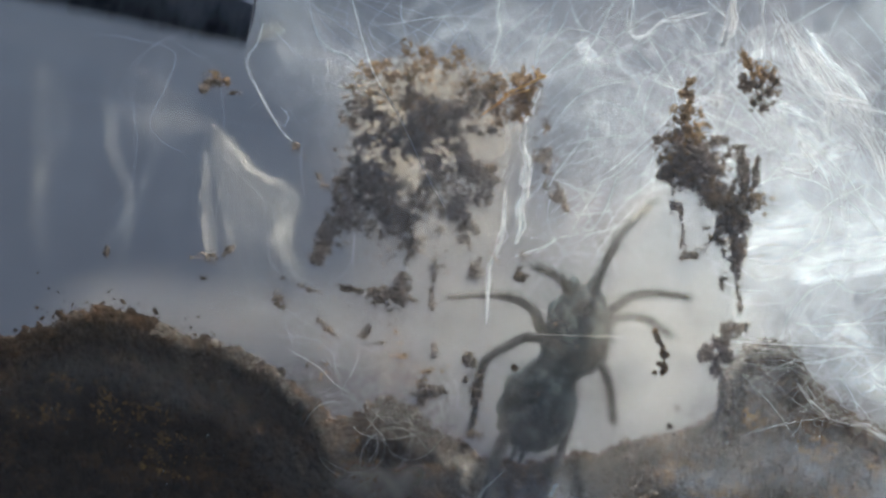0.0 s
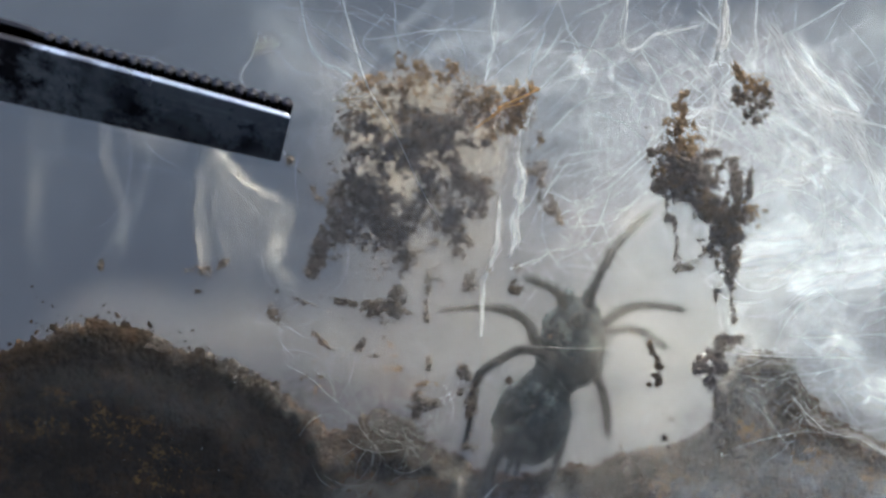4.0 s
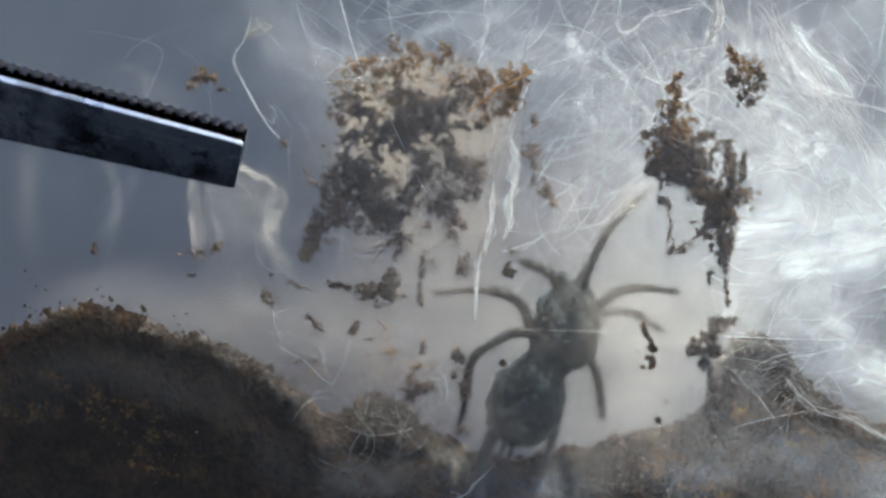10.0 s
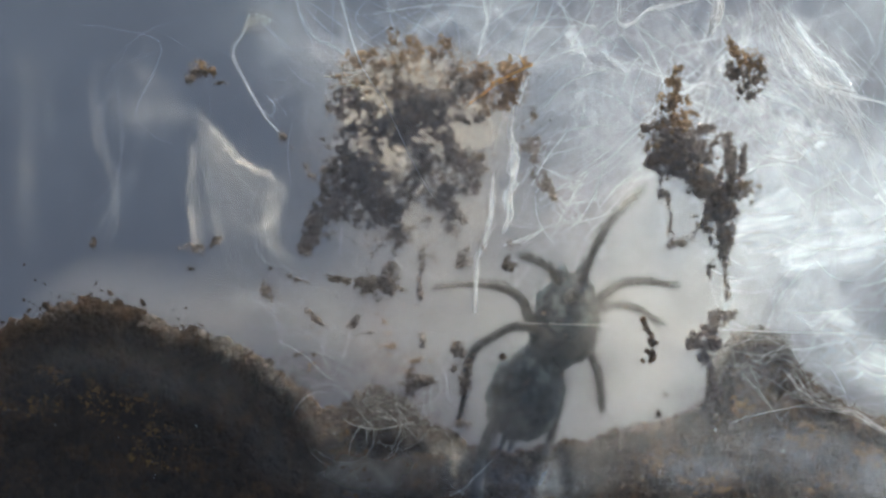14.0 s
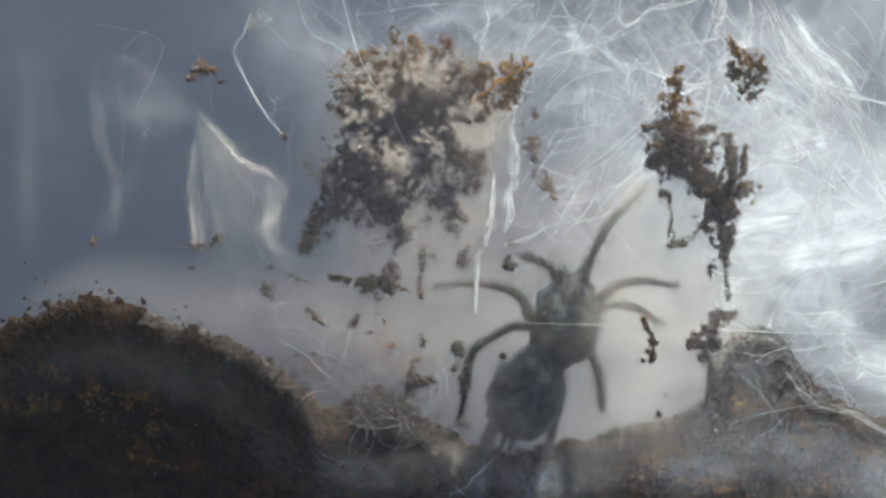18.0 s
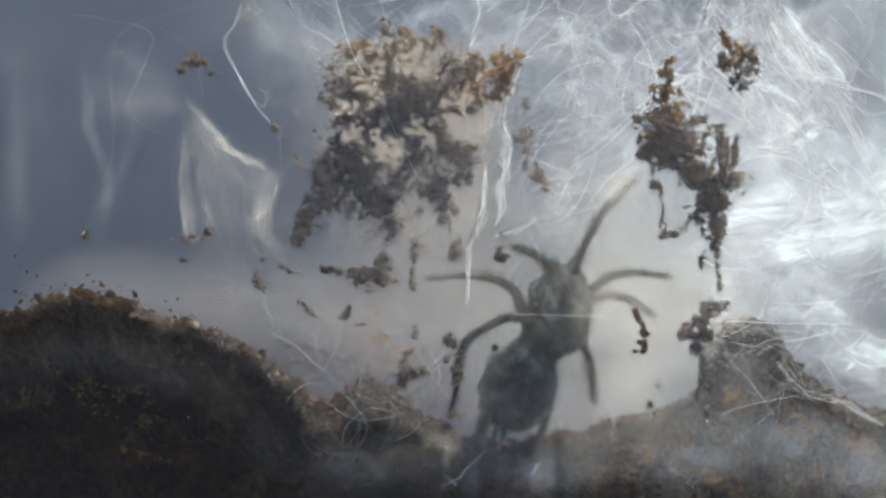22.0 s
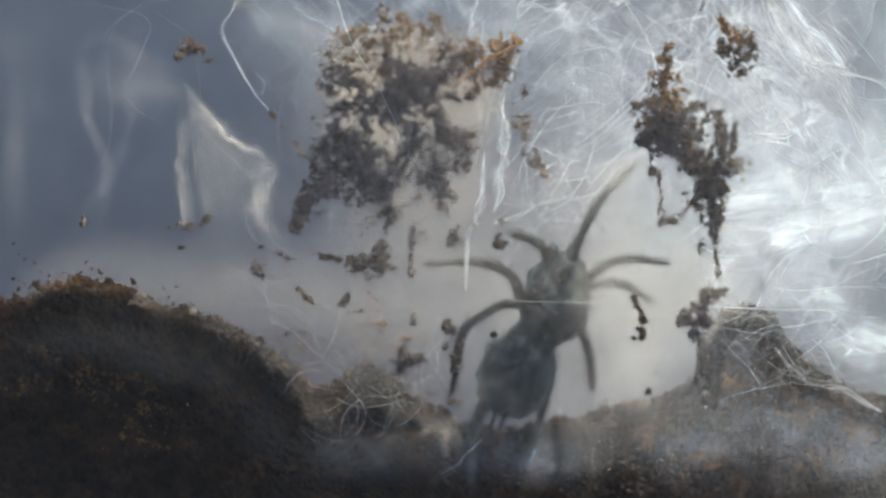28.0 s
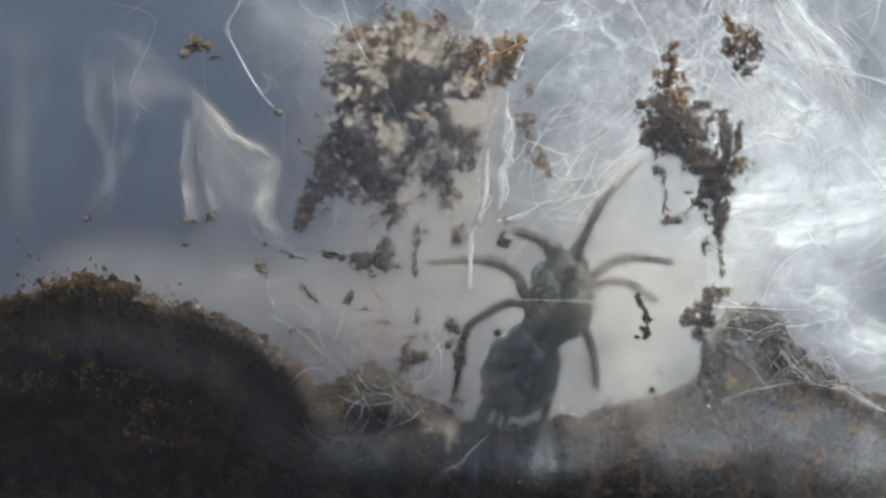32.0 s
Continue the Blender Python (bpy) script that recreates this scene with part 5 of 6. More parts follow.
rope([(-13.30, 11.69, 1.5), (-12.71, 10.97, 1.5), (-12.96, 10.21, 1.5), (-13.64, 10.63, 1.5)], .03, "small loose curl of silk thread", 2, .05, material=THREAD_DIM)
rope([(3.36, 22.86, 3), (3.06, 17.05, 3), (2.60, 14.74, 2)], .05, "white upright thread of silk", 5, .2, bend=.25)
rope([(7.15, 18.56, 3), (6.29, 16.41, 3), (5.79, 14.52, 2)], .06, "white thread of silk", 4, .12, material=THREAD_DIM)
rope([(20.70, 22.62, 2), (20.49, 18.15, 2), (20.06, 16.44, 2)], .30, "bright white tuft of silk", 8, .3, strip=1.5)
rope([(13.61, 22.86, 3), (13.18, 17.91, 3), (14.04, 17.35, 3), (15.76, 18.34, 3), (19.20, 19.20, 3)], .07, "curled white thread of silk", 4, .2)
rope([(23.17, 22.62, 2), (23.04, 17.08, 2), (22.79, 15.50, 1.5)], .06, "white thread above the soil clump", 3, .15)
rope([(25.50, 17.45, 4), (26.81, 15.06, 4), (28.55, 13.10, 4), (31.94, 12.58, 5)], .10, "white branching thread of silk", 5, .3, strip=0.9)
rope([(31.94, 12.58, 5), (30.62, 14.12, 5), (28.42, 16.32, 5), (26.88, 18.52, 5)], .08, "white branching thread of silk", 5, .4, strip=0.9)
rope([(23.76, 12.67, 4), (26.81, 11.36, 4), (28.99, 9.40, 4), (30.73, 8.97, 4)], .09, "white branching thread of silk", 5, .4, strip=0.9)
rope([(24.90, 7.52, 5), (27.76, 7.30, 5), (26.66, 9.28, 5)], .08, "white folded thread of silk", 4, .3)
rope([(11.76, 3.88, 2), (9.63, 3.88, 2), (11.02, 6.07, 3)], .05, "thin white thread of silk", 3, .3)
rope([(17.29, 12.82, 2), (18.15, 11.97, 2), (19.42, 12.82, 2), (20.70, 12.40, 2)], .06, "curled white thread of silk", 3, .2)
rope([(26.04, -9.02, 3), (27.42, -10.54, 3), (28.93, -11.66, 3), (31.09, -12.18, 3), (34.11, -13.90, 3)], .032, "white thread lying on the soil", 8, .22, bend=.35)
rope([(21.01, -5.80, 1.5), (25.25, -5.97, 1.5), (30.50, -6.13, 2)], .05, "thin straight white thread", 3, .1, bend=.03)
rope([(5.69, -5.27, 0.3), (9.03, -5.35, 0.3), (12.37, -5.43, 0.3)], .025, "thin level thread on the pane", 1, .02, bend=.01)
rope([(-0.59, -18.07, 1), (1.31, -17.86, 1), (2.37, -16.90, 1.5), (3.66, -15.72, 2)], .035, "white torn thread on the soil", 4, .2)
rope([(-1.87, -15.29, 2), (0.25, -17.11, 1.5), (1.52, -18.07, 1)], .06, "white torn thread on the soil", 4, .3)
rope([(4.46, 0.46, 0.8), (5.09, 0.67, 0.8), (6.14, 1.09, 0.8), (7.42, 1.73, 1)], .06, "thin forked thread of silk", 4, .2)


def tangle(name, label, count, start, end, depth, radius, bend, material, n=14):
    """Many fine threads; start and end: boxes u0, u1, v0, v1 in which they begin and end."""
    lines = []
    for _ in range(count):
        a = np.array([rng.uniform(start[0], start[1]), rng.uniform(start[2], start[3]), rng.uniform(*depth)])
        b = np.array([rng.uniform(end[0], end[1]), rng.uniform(end[2], end[3]), rng.uniform(*depth)])
        m = (a + b) / 2 + rng.normal(0, 0.12, 3) * np.linalg.norm(b - a) * np.array([1, 1, 0.2])
        lines.append((wander(rng, [a, m, b], n, bend), rng.uniform(0.4, 1.0) * radius))
    return solo(name, tubes(name, lines, material, 3), label, "spider web", kind="stuff")


tangle("fine_web", "fine threads of silk above the nest wall", 22, span(-16.83, 23.38, 9.00, 20.88), span(-11.00, 16.71, 7.33, 12.54), (2, 14), .026, .15, THREAD_DIM)


curls("fine curved threads of silk high in the terrarium", 120, (12.33, 13.62, 11, 7), 60, 40, 9, .16, (3, 14), .027, 301)
curls("curved white threads of silk across the corner", 70, (25.70, 11.53, 7, 7), -50, 25, 8, .15, (3, 8), .034, 302)
curls("curved white threads of silk before the bright sheet", 60, (27.79, -1.42, 6, 7), 15, 35, 8, .22, (2, 7), .030, 303)
curls("curled threads of silk beside the nest wall", 60, (7.31, 4.85, 4.5, 6), 40, 40, 6, .2, (2, 9), .020, 304)
curls("curled white threads over the lower mound", 60, (26.54, -8.11, 6, 3.5), -20, 40, 6, .35, (1, 5), .014, 305)
curls("curled fine threads of silk in the trough", 60, (-4.39, -11.03, 5, 3), -15, 60, 6, .5, (.15, .5), .013, 306)
curls("dim threads below the nest wall", 60, (-5.22, -4.76, 8, 5), -35, 40, 5, .3, (.6, 5), .011, 307, THREAD_DIM)
curls("fine curved threads of silk beside the torn tuft", 40, (-10.24, 13.62, 4, 4), -50, 40, 5, .2, (2, 9), .016, 308, THREAD_DIM)


# ---- spider ----
def fur_material(name, dark, mid, pale):
    k = Nodes(name)
    blots = k.ramp(k.noise(620, 6, 0.75), (0.38, dark), (0.52, mid), (0.66, pale))
    tips = k.ramp(k.noise(2600, 4, 0.7), (0.52, (0, 0, 0)), (0.66, (1, 1, 1)))
    col = k.mix(k.math("MULTIPLY", tips, 0.45), blots, pale)
    return k.surface(col, 0.8, bump=k.noise(3000, 4), height=0.0003)


def shiny(name, colour, rough):
    k = Nodes(name)
    return k.surface(colour, rough)


FUR = fur_material("spider_fur", (0.007, 0.012, 0.015), (0.034, 0.052, 0.060), (0.18, 0.225, 0.23))
LEG_FUR = fur_material("leg_fur", (0.009, 0.010, 0.011), (0.034, 0.037, 0.038), (0.12, 0.12, 0.115))
EYE = shiny("spider_eye", (0.003, 0.003, 0.004), 0.12)
MOUND = fur_material("dark_fur", (0.004, 0.005, 0.006), (0.012, 0.014, 0.016), (0.04, 0.045, 0.05))


def egg(centre, half, turn, taper=0.0, rings=22, rough=0.03, seed=0.0):
    """An egg-shaped body, mm; half: across, along, deep; turn: degrees in the plane of the wall."""
    bm = bmesh.new()
    bmesh.ops.create_uvsphere(bm, u_segments=28, v_segments=rings, radius=1.0)
    c, s = math.cos(radians(turn)), math.sin(radians(turn))
    for v in bm.verts:
        x, y, z = v.co.x, v.co.z, v.co.y
        x *= 1 + taper * y
        k = 1 + rough * fbm(x * 3, y * 3, z * 3 + seed, 1.0)
        x, y, z = x * half[0] * k, y * half[1] * k, z * half[2] * k
        v.co = at(centre[0] + x * c - y * s, centre[1] + x * s + y * c, centre[2] + z)
    return bm


def leg_mesh(c, r, name, hairs=420):
    """A stretch of a leg along c with radii r, rounded at both ends and set with fine hairs."""
    n = len(c)
    way = np.gradient(c, axis=0)
    way /= np.linalg.norm(way, axis=1)[:, None]
    ends = r * rng.uniform(.94, 1.06, n)
    body = np.vstack([c[:1] - way[:1] * ends[0] * .5, c, c[-1:] + way[-1:] * ends[-1] * .5])
    lines = [(body, np.concatenate([[ends[0] * .45], ends, [ends[-1] * .45]]))]
    for _ in range(hairs):
        i = rng.integers(0, n)
        w = rng.normal(0, 1, 3)
        w /= np.linalg.norm(w)
        q = c[i] + w * ends[i] * .8 + way[i] * rng.uniform(-.2, .2)
        w = w + way[i] * rng.uniform(0, 1.2)
        lines.append((np.array([q, q + w * rng.uniform(.2, .55)]), np.array([.016, .004])))
    return tubes(name, lines, LEG_FUR, 8)


spider = thing("tarantula", "dark blue-grey hairy tarantula clinging to silk behind the pane", "spider")
carapace = part("carapace", egg((9.58, -4.55, 4.5), (2.5, 3.0, 1.3), -14, -0.1, rough=.12), FUR, spider, "dark grey carapace")
part("eye_mound", egg((9.87, -3.39, 2.7), (.72, .66, .7), 0), MOUND, carapace, "dark mound that bears the eyes")
for du, dv in ((-.22, .1), (.22, .1), (-.3, -.15), (.3, -.15), (0, .28), (.05, -.05)):
    u, v, d = (9.85, -3.33, 2.1)
    part("eye", egg((u + du, v + dv, d), (.13, .13, .1), 0, rings=8), EYE, carapace)
abdomen = part("abdomen", egg((6.48, -10.91, 4.6), (2.95, 3.7, 2.2), -24, -0.1, rings=30, rough=.10), FUR, spider, "mottled blue-grey abdomen")
part("leg_bases", egg((9.67, -6.46, 4.9), (2.3, 2.2, .9), -14, 0, rough=.12), FUR, spider, "dark grey bases of the legs")
part("waist", egg((8.38, -7.51, 4.8), (1.9, 1.9, .9), -24, rough=.2), FUR, spider)
for x in (0, 1):
    part("jaw", egg(((9.08, -2.05, 4.3), (10.65, -2.01, 4.3))[x], (.55, 1.1, .6), -8), FUR, spider, "stout hairy jaw")
    part("spinneret", egg(((4.64, -14.63, 4.6), (5.30, -14.85, 4.6))[x], (.22, .8, .22), -20), FUR, spider)
hair = []
for _ in range(2200):
    a, b = rng.uniform(0, 2 * np.pi), rng.uniform(0.2, 1.02)
    c, s = math.cos(radians(-24)), math.sin(radians(-24))
    x, y = math.cos(a) * 2.95 * b, math.sin(a) * 3.9 * b
    u, v, d = (6.48, -10.91, 4.6)
    q = np.array([u + x * c - y * s, v + x * s + y * c, d - 2.2 * math.sqrt(max(0, 1 - b * b))])
    w = np.array([x * c - y * s, x * s + y * c, -1.5]) + rng.normal(0, 1.2, 3)
    hair.append((np.array([q, q + w / np.linalg.norm(w) * rng.uniform(.25, .7)]), np.array([.014, .004])))
part("bristles", tubes("bristles", hair, LEG_FUR, 3), LEG_FUR, abdomen)
hair = []
for _ in range(1800):
    a, b = rng.uniform(0, 2 * np.pi), rng.uniform(0.5, 1.0)
    u, v, d = (9.71, -5.21, 4.5)
    q = np.array([u + math.cos(a) * 2.4 * b, v + math.sin(a) * 3.0 * b, d - 1.2 * math.sqrt(max(0, 1 - b * b))])
    if (q[0] - 9.6) ** 2 + (q[1] + 3.2) ** 2 < 1.2:
        continue
    w = np.array([math.cos(a), math.sin(a), -.4]) + rng.normal(0, .6, 3)
    hair.append((np.array([q, q + w / np.linalg.norm(w) * rng.uniform(.3, .95)]), np.array([.014, .004])))
part("bristles", tubes("bristles", hair, LEG_FUR, 3), LEG_FUR, carapace)

LEGS = (
    ("leg", [(10.21, -3.46, 4.4), (10.83, -1.48, 3.7), (11.79, 0.78, 3), (12.86, 2.58, 2.6), (15.08, 4.74, 3.6)], .40, .20),
    ("palp", [(8.97, -3.46, 4.2), (8.72, -2.14, 3.9), (7.86, -1.04, 3.5), (6.10, -0.35, 3.2)], .34, .22),
    ("leg", [(7.60, -6.41, 4.6), (6.60, -5.07, 4.1), (6.05, -3.74, 3.7), (4.64, -2.77, 3.3), (2.37, -2.46, 2.8), (-0.39, -2.66, 2.4)], .52, .16),
    ("leg", [(7.69, -6.15, 4.6), (5.59, -5.68, 3.4), (3.72, -6.42, 2.2), (2.42, -7.23, 1.6), (1.83, -8.45, 1.5), (1.61, -10.44, 1.4), (1.23, -12.38, 1.3)], .42, .14),
    ("leg", [(11.19, -4.34, 4.5), (12.58, -3.20, 4.4), (13.79, -2.50, 4.3), (15.51, -2.27, 4.1), (17.59, -2.53, 4)], .40, .17),
    ("leg", [(11.47, -4.50, 5), (13.39, -4.16, 5.2), (15.03, -4.42, 5.2), (16.76, -5.51, 5)], .26, .10),
    ("leg", [(10.81, -6.79, 5), (11.74, -8.59, 5.4), (12.30, -10.43, 6), (12.50, -12.37, 6.5)], .36, .18),
    ("leg", [(8.82, -8.56, 5), (8.98, -10.74, 4.8), (8.59, -12.97, 4.4), (7.93, -15.50, 3.8)], .46, .30),
    ("leg", [(4.68, -12.42, 4.2), (3.61, -13.86, 3.6), (2.89, -15.80, 3), (2.41, -19.09, 2.6)], .60, .72))
for name, points, r0, r1 in LEGS:
    line = curve_through(points, 28)
    thick = 0.86 * np.interp(np.linspace(0, 1, 28), (0, .3, .34, .62, .66, 1), (r0, r0 * .95, r0 * .8, r0 * .85, r0 * .68, r1))
    leg = None
    for piece, a, b in ((name, 0, 10), ("shin", 9, 19), ("foot", 18, 28)):
        me = leg_mesh(line[a:b], thick[a:b], piece)
        if leg is None:
            leg = part(name, me, LEG_FUR, spider, "short hairy feeler" if name == "palp" else "hairy upper leg")
        else:
            part(piece, me, LEG_FUR, leg)

# ---- forceps ----
def steel(name, base, rough, grime, uneven=0.3):
    """Worn steel with dark smears, black flecks and pale dried streaks."""
    k = Nodes(name)
    smear = k.ramp(k.noise(250, 8, 0.65), (0.43, (0, 0, 0)), (0.55, (1, 1, 1)))
    fleck = k.ramp(k.noise(800, 5, 0.7), (0.60, (0, 0, 0)), (0.66, (1, 1, 1)))
    spread_out = k.ramp(k.noise(85, 4, 0.6), (0.40, (0.15, 0.15, 0.15)), (0.56, (1, 1, 1)))
    run = k.add("ShaderNodeMapping")
    run.inputs["Scale"].default_value = (0.35, 1.6, 1.6)
    k.join(k.coords(), run.inputs["Vector"])
    dried = k.ramp(k.noise(300, 7, 0.7, run.outputs[0]), (0.54, (0, 0, 0)), (0.68, (1, 1, 1)))
    col = k.mix(k.math("MULTIPLY", dried, 0.7), base, tuple(min(1.0, 1.9 * c) for c in base))
    col = k.mix(k.math("MULTIPLY", k.math("MULTIPLY", smear, spread_out), grime), col, (0.025, 0.025, 0.03))
    col = k.mix(k.math("MULTIPLY", fleck, spread_out), col, (0.01, 0.01, 0.012))
    r = k.math("MULTIPLY_ADD", k.noise(120, 4), uneven)
    r.node.inputs[2].default_value = rough
    return k.surface(col, r, 1.0, bump=k.noise(300, 4), height=0.00003)


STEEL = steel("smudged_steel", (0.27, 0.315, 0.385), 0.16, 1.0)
# Darker copy of one steel, with the inner face's shade in its colour.
STEEL_SHADED = steel("shaded_ridged_steel", (0.026, 0.024, 0.020), 0.10, 0.6, 0.08)
HINGE = 150.0


def arm_width(back):
    """Half the width of an arm at a distance from the tip."""
    return min(9.0, 4.1 + 0.06 * back) / 2


def arm_bm(sign, notch=0.0):
    """One arm, from the joined end at x = 0 to the tip at x = HINGE; inner face at z = 0, rounded edges; notch: how much narrower it is under the ridges."""
    bm = bmesh.new()
    rings = []
    for x in (0, 20, 60, 100, 120, 131.8, 132.4, 140, 147, 149.4, 149.85, 150):
        back = HINGE - x
        w = arm_width(back) - (0.04 if x == 149.85 else 0.16 if x == 150 else 0) - (notch if x > 132 else 0)
        h = 0.5 + 0.006 * back
        b = min(0.09, h * .2)
        ring = []
        for cy, cz, a0 in ((w - b, b, -90), (w - b, h - b, 0), (-w + b, h - b, 90), (-w + b, b, 180)):
            for k in range(5):
                a = radians(a0 + 22.5 * k)
                ring.append((cy + b * math.cos(a), cz + b * math.sin(a)))
        rings.append([bm.verts.new(Vector((x, y, sign * z)) * MM) for y, z in ring])
    n = len(rings[0])
    for p, q in zip(rings, rings[1:]):
        for i in range(n):
            j = (i + 1) % n
            f = bm.faces.new((p[i], p[j], q[j], q[i]))
            f.smooth = i % 5 != 4
    bm.faces.new(rings[0])
    bm.faces.new(list(reversed(rings[-1])))
    bmesh.ops.recalc_face_normals(bm, faces=bm.faces)
    return bm


def tooth_mesh(width):
    """A ridge right through the edge of the plate, standing a little proud on both sides."""
    bm = bmesh.new()
    prof = [(-.33, .5), (-.33, 0), (-.17, -.42), (.17, -.42), (.33, 0), (.33, .5)]
    ends = [[bm.verts.new(Vector((x * k, y * width, z)) * MM) for x, z in prof] for y, k in ((-1, .25), (-.95, .8), (-.88, 1), (.80, 1), (.86, .8), (.90, .25))]
    n = len(prof)
    for i in range(n):
        j = (i + 1) % n
        for a, b in zip(ends, ends[1:]):
            bm.faces.new((a[i], a[j], b[j], b[i]))
    bm.faces.new(ends[0])
    bm.faces.new(list(reversed(ends[-1])))
    bmesh.ops.recalc_face_normals(bm, faces=bm.faces)
    me = bpy.data.meshes.new("ridge")
    bm.to_mesh(me)
    bm.free()
    me.materials.append(STEEL_SHADED)
    return me


forceps = thing("forceps", "long steel forceps with ridged jaws held before the pane", "forceps")
far_arm = part("ridged_arm", arm_bm(1, 0.16), STEEL_SHADED, forceps, "steel arm with a ridged inner face, its shade painted in", smooth=False)
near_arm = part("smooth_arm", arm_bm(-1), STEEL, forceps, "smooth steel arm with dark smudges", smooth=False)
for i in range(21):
    ob = part("ridge", tooth_mesh(arm_width(0.5 + 0.82 * i)), STEEL_SHADED, far_arm)
    ob.matrix_basis = pose((HINGE - 0.5 - 0.82 * i) * MM, 0, 0.0)
joint = bmesh.new()
box(joint, -HINGE - 6, -HINGE + 4, -4, 4, -1.6, 1.6, 0.5)
part("joint", joint, STEEL, forceps, "welded steel end", smooth=False)


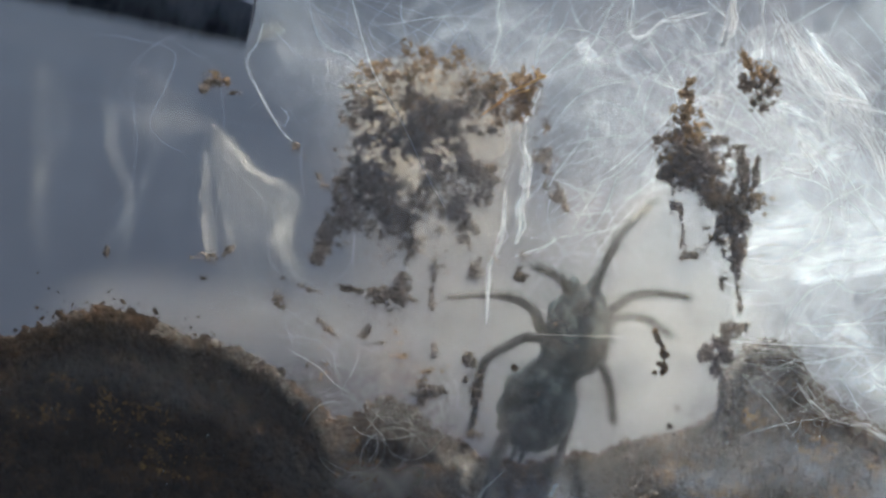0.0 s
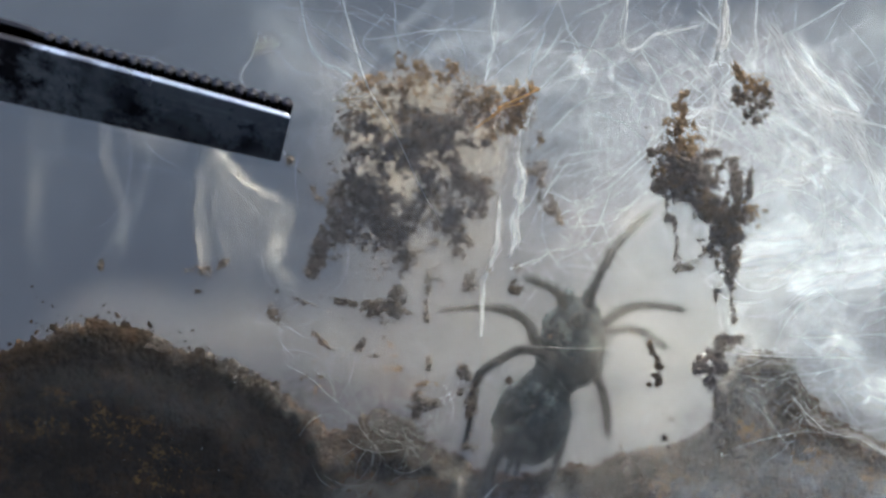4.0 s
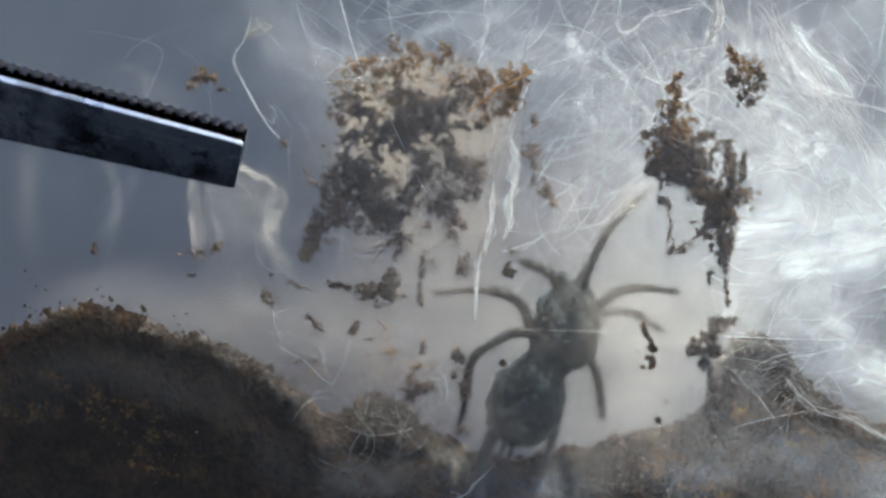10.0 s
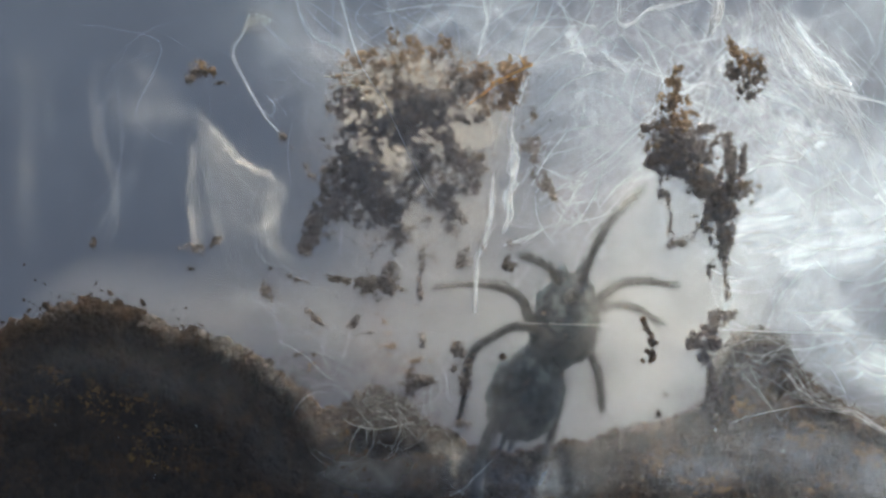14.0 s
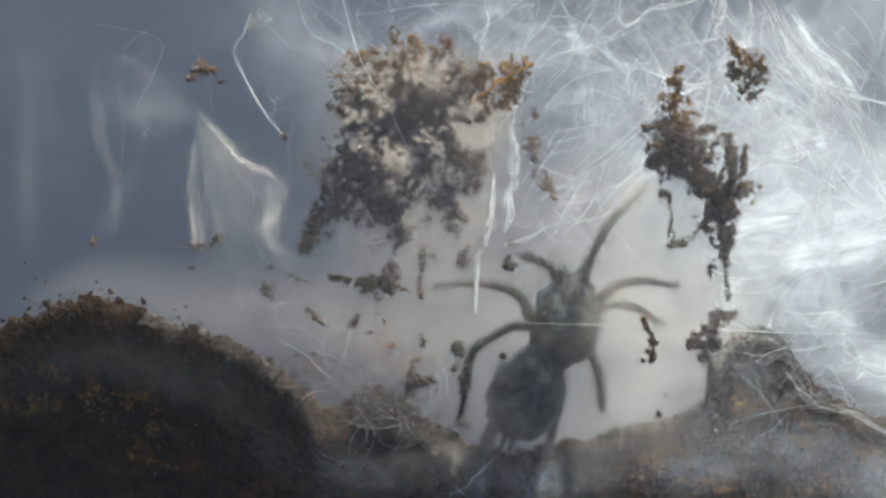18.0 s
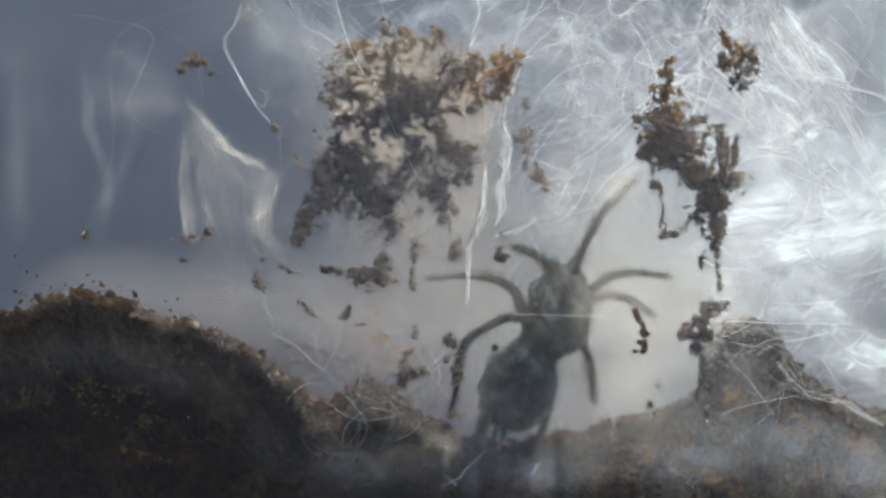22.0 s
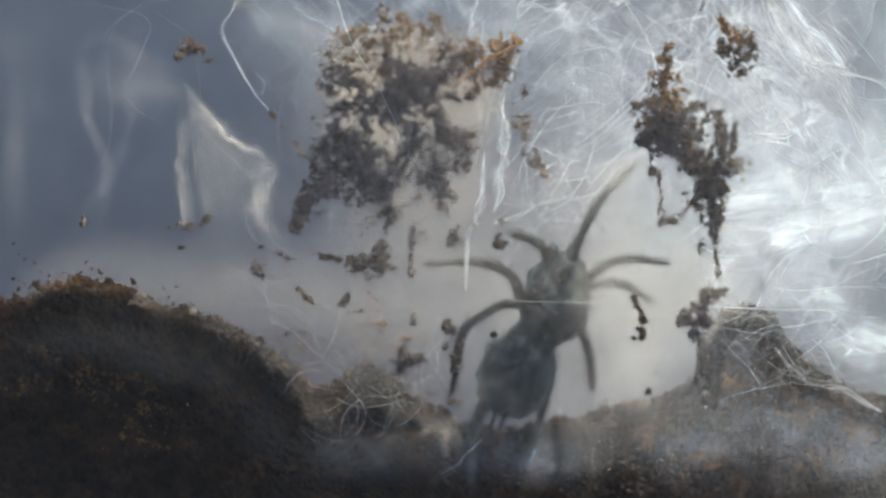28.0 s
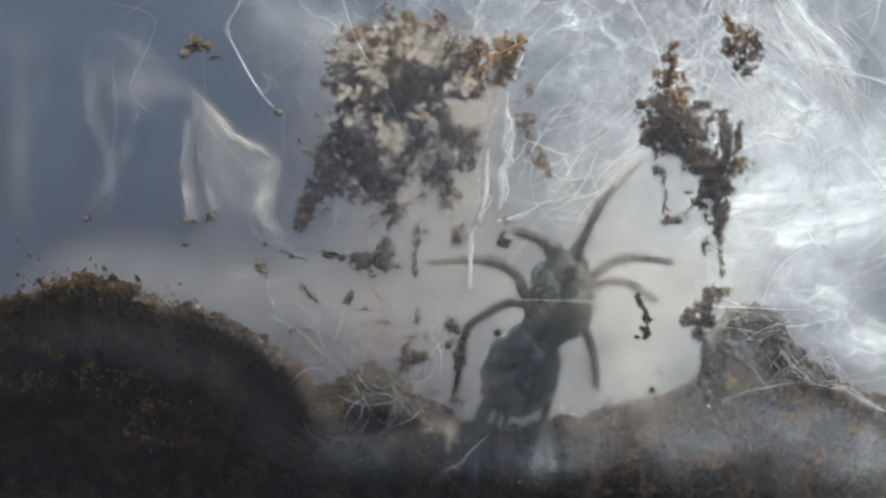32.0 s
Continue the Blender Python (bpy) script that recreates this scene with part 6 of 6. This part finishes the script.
def motions():
    """Seconds; tip u, d, v in mm; slope, lean and yaw in degrees; opening at the tip in mm."""
    rows = [
        (0, -14.27, -5.24, 17.24, 11.9, 45, 8, 1.2), (0.1, -15.53, -5.24, 11.11, 11.9, 45, 8, 1.2), (0.2, -14.12, -5.24, 7.13, 11.9, 45, 8, 1.2),
        (0.3, -8.54, -5.24, 2.61, 11.9, 45, 8, 1.2), (0.4, -9.48, -5.24, 9.14, 11.9, 45, 8, 1.2), (0.5, -12.47, -5.24, 10.01, 11.9, 45, 8, 1.2),
        (0.7, -13.71, -5.24, 9.46, 11.9, 45, 8, 1.2), (0.9, -13.31, -5.24, 9.42, 11.9, 45, 8, 1.2), (1, -12.94, -5.24, 9.13, 11.9, 45, 8, 1.2),
        (1.2, -13.09, -5.24, 9.21, 11.9, 45, 8, 1.2), (1.4, -12.07, -5.24, 9.45, 11.9, 45, 8, 1.2), (1.6, -11.99, -5.24, 11.06, 11.9, 45, 8, 1.2),
        (1.8, -11.97, -5.24, 11.13, 11.9, 45, 8, 1.2), (2, -11.82, -5.24, 10.33, 11.9, 45, 8, 1.2), (2.1, -11.92, -5.24, 9.73, 11.9, 45, 8, 1.2),
        (2.2, -11.98, -5.24, 8.89, 11.9, 45, 8, 1.2), (2.3, -12.07, -5.24, 7.65, 11.9, 45, 8, 1.2), (2.4, -14.18, -5.24, 2.68, 13.5, 45, 8, 1.2),
        (2.5, -16.85, -5.24, -2.70, 16, 45, 8, 1.2), (2.6, -17.51, -5.24, -5.24, 16, 45, 8, 1.2), (2.7, -15.47, -5.24, 1.95, 14, 45, 8, 1.2),
        (2.8, -14.13, -5.24, 9.47, 11.9, 45, 8, 1.2), (2.9, -13.44, -5.24, 7.67, 11.9, 45, 8, 1.2), (3, -10.35, -5.24, 8.00, 11.9, 45, 8, 1.2),
        (3.1, -5.40, -5.24, 17.07, 11.9, 45, 8, 1.2), (3.2, -14.01, -5.24, 15.67, 11.9, 45, 8, 1.2), (3.3, -13.38, -5.24, 8.78, 11.9, 45, 8, 1.2),
        (3.4, -6.38, -5.24, 9.83, 11.9, 45, 8, 1.2), (3.5, -10.41, -5.24, 14.56, 11.9, 45, 8, 1.2), (4, -11.43, -5.24, 9.99, 13, 45, 8, 1.2),
        (4.5, -12.15, -5.74, 6.79, 14, 45, 8, 2), (5, -11.89, -6.36, 2.38, 15, 45, 8, 3), (5.5, -11.63, -7.10, -0.49, 16, 45, 8, 4.2),
        (5.7, -12.94, -7.35, 0.54, 16, 45, 8, 4.6), (5.9, -13.10, -7.54, -1.40, 16, 45, 8, 4.9), (6, -13.08, -7.54, -2.75, 16, 45, 8, 4.9),
        (6.2, -13.44, -7.48, -3.10, 16, 45, 8, 4.8), (6.4, -13.53, -7.48, -3.26, 16, 45, 8, 4.8), (6.6, -13.39, -7.48, -2.67, 16, 45, 8, 4.8),
        (6.8, -13.47, -7.35, -1.85, 16, 45, 8, 4.6), (7, -13.71, -7.04, 0.34, 16, 45, 8, 4.1), (7.1, -13.48, -8.22, 4.58, 16, 45, 8, 6),
        (7.2, -13.89, -9.77, 7.45, 15, 45, 8, 8.5), (7.3, -14.26, -12.87, 7.31, 15, 42, 8, 13.5), (7.4, -15.31, -14.73, 4.39, 16, 42, 8, 16.5),
        (7.5, -16.53, -15.66, 2.18, 17, 42, 8, 18), (7.6, -15.93, -15.04, -2.85, 17, 35, 8, 17), (7.7, -17.73, -13.18, -10.73, 17, 18, -4, 14),
        (7.8, -17.91, -11.94, -8.72, 18, 2, -4, 12), (7.9, -16.92, -11.94, -6.08, 18, -3, -4, 12), (8, -16.58, -11.94, -4.94, 18, -3, -4, 12),
        (8.1, -16.39, -11.94, -3.76, 17, 0, -4, 12), (8.2, -16.46, -11.32, -2.17, 17, 4, -4, 11), (8.3, -15.93, -10.08, -2.16, 17, 14, -4, 9),
        (8.4, -15.08, -8.84, -2.37, 16.5, 25, -4, 7), (8.5, -15.44, -7.29, -2.61, 16, 40, 8, 4.5), (8.6, -17.30, -5.31, -2.41, 15, 45, 8, 1.3),
        (8.7, -19.34, -5.24, -5.88, 15, 45, 8, 1.2), (8.8, -20.04, -5.24, -9.10, 15.5, 45, 8, 1.2), (8.9, -20.95, -5.24, -9.41, 16, 45, 8, 1.2),
        (9, -20.60, -5.24, -10.22, 16, 45, 8, 1.2), (9.1, -19.61, -5.24, -10.01, 16, 45, 8, 1.2), (9.2, -18.59, -5.24, -9.46, 16, 45, 8, 1.2),
        (9.3, -17.40, -5.24, -8.76, 15.5, 45, 8, 1.2), (9.4, -17.08, -5.24, -7.79, 15.5, 45, 8, 1.2), (9.5, -16.63, -5.24, -6.05, 15, 45, 8, 1.2),
        (9.6, -16.90, -5.24, -1.60, 14, 45, 8, 1.2), (9.7, -16.32, -5.24, 0.99, 13.5, 45, 8, 1.2), (9.8, -16.33, -5.24, 6.03, 13, 45, 8, 1.2),
        (9.9, -15.92, -5.24, 9.80, 13, 45, 8, 1.2), (10, -14.13, -5.24, 6.96, 13, 45, 8, 1.2), (10.1, -14.91, -5.24, 7.58, 13, 45, 8, 1.2),
        (10.2, -15.34, -5.24, 8.58, 13, 45, 8, 1.2), (10.3, -16.09, -5.24, 9.47, 13, 45, 8, 1.2), (10.4, -15.34, -5.24, 7.99, 13, 45, 8, 1.2),
        (10.5, -16.83, -5.24, 10.62, 13, 45, 8, 1.2), (10.6, -16.95, -5.24, 11.60, 13, 45, 8, 1.2), (10.7, -15.34, -5.24, 7.93, 13, 45, 8, 1.2),
        (10.8, -20.29, -5.24, 4.55, 13, 45, 8, 1.2), (10.9, -22.71, -6.11, 3.39, 13, 45, 8, 2.6), (11, -25.07, -9.46, 3.02, 13, 42, 8, 8),
        (11.1, -26.62, -10.70, -3.42, 14, 42, 8, 10), (11.2, -27.49, -11.01, -7.54, 15, 42, 8, 10.5), (11.3, -26.92, -11.01, -6.00, 15, 42, 8, 10.5),
        (11.5, -28.91, -11.01, -4.61, 15, 42, 8, 10.5), (11.7, -28.94, -11.01, 0.49, 15, 42, 8, 10.5), (11.9, -28.68, -11.01, -10.35, 16, 42, 8, 10.5),
        (12, -28.82, -10.08, -10.88, 17, 42, 8, 9), (12.2, -29.54, -8.84, -12.01, 18, 42, 8, 7), (12.5, -36.11, -6.98, -13.32, 18, 42, 8, 4),
        (13, -50.52, -5.74, -12.12, 18, 42, 8, 2), (14, -58.30, -5.24, -9.41, 18, 45, 8, 1.2), (18, -60.28, -5.24, -8.06, 18, 45, 8, 1.2),
        (23.8, -57.66, -5.24, -6.57, 19, 45, 8, 1.2), (24.2, -44.17, -5.24, -3.01, 19, 45, 8, 1.2), (24.4, -33.76, -5.24, -2.43, 19.5, 45, 8, 1.2),
        (24.5, -25.15, -5.06, -3.48, 20, 45, 8, 0.9), (24.6, -17.89, -5.06, -1.30, 20, 45, 8, 0.9), (24.7, -12.36, -5.06, -3.46, 20, 45, 8, 0.9),
        (24.8, -7.54, -5.12, -5.23, 19.5, 45, 8, 1), (24.9, -4.96, -5.18, -7.74, 19.6, 45, 8, 1.1), (25, -5.12, -5.24, -9.37, 19.6, 45, 8, 1.2),
        (25.2, -5.67, -5.24, -6.78, 19.3, 45, 8, 1.2), (25.3, -21.82, -5.24, -2.25, 19, 45, 8, 1.2), (25.4, -35.35, -5.24, -0.35, 19, 45, 8, 1.2),
        (25.7, -49.94, -5.24, -1.31, 18, 45, 8, 1.2), (26.5, -59.40, -5.24, -3.07, 18, 45, 8, 1.2), (29, -60.27, -5.24, -3.52, 18, 45, 8, 1.2),
        (32, -60.85, -5.24, -3.80, 18, 45, 8, 1.2)
    ]
    tool, far, near = [], [], []
    for t, u, d, v, slope, lean, yaw, gap in rows:
        turn = pose(0, 0, 0, 0, 0, yaw) @ pose(0, 0, 0, 0, slope, 0) @ pose(0, 0, 0, lean - 90, 0, 0)
        tool.append((t, Matrix.Translation(at(u, v, d)) @ turn))
        a = math.degrees(math.asin(gap / 2 / HINGE))
        far.append((t, pose(-HINGE * MM, 0, 0, 0, -a, 0)))
        near.append((t, pose(-HINGE * MM, 0, 0, 0, a, 0)))
    walk(forceps, tool)
    walk(far_arm, far)
    walk(near_arm, near)


motions()
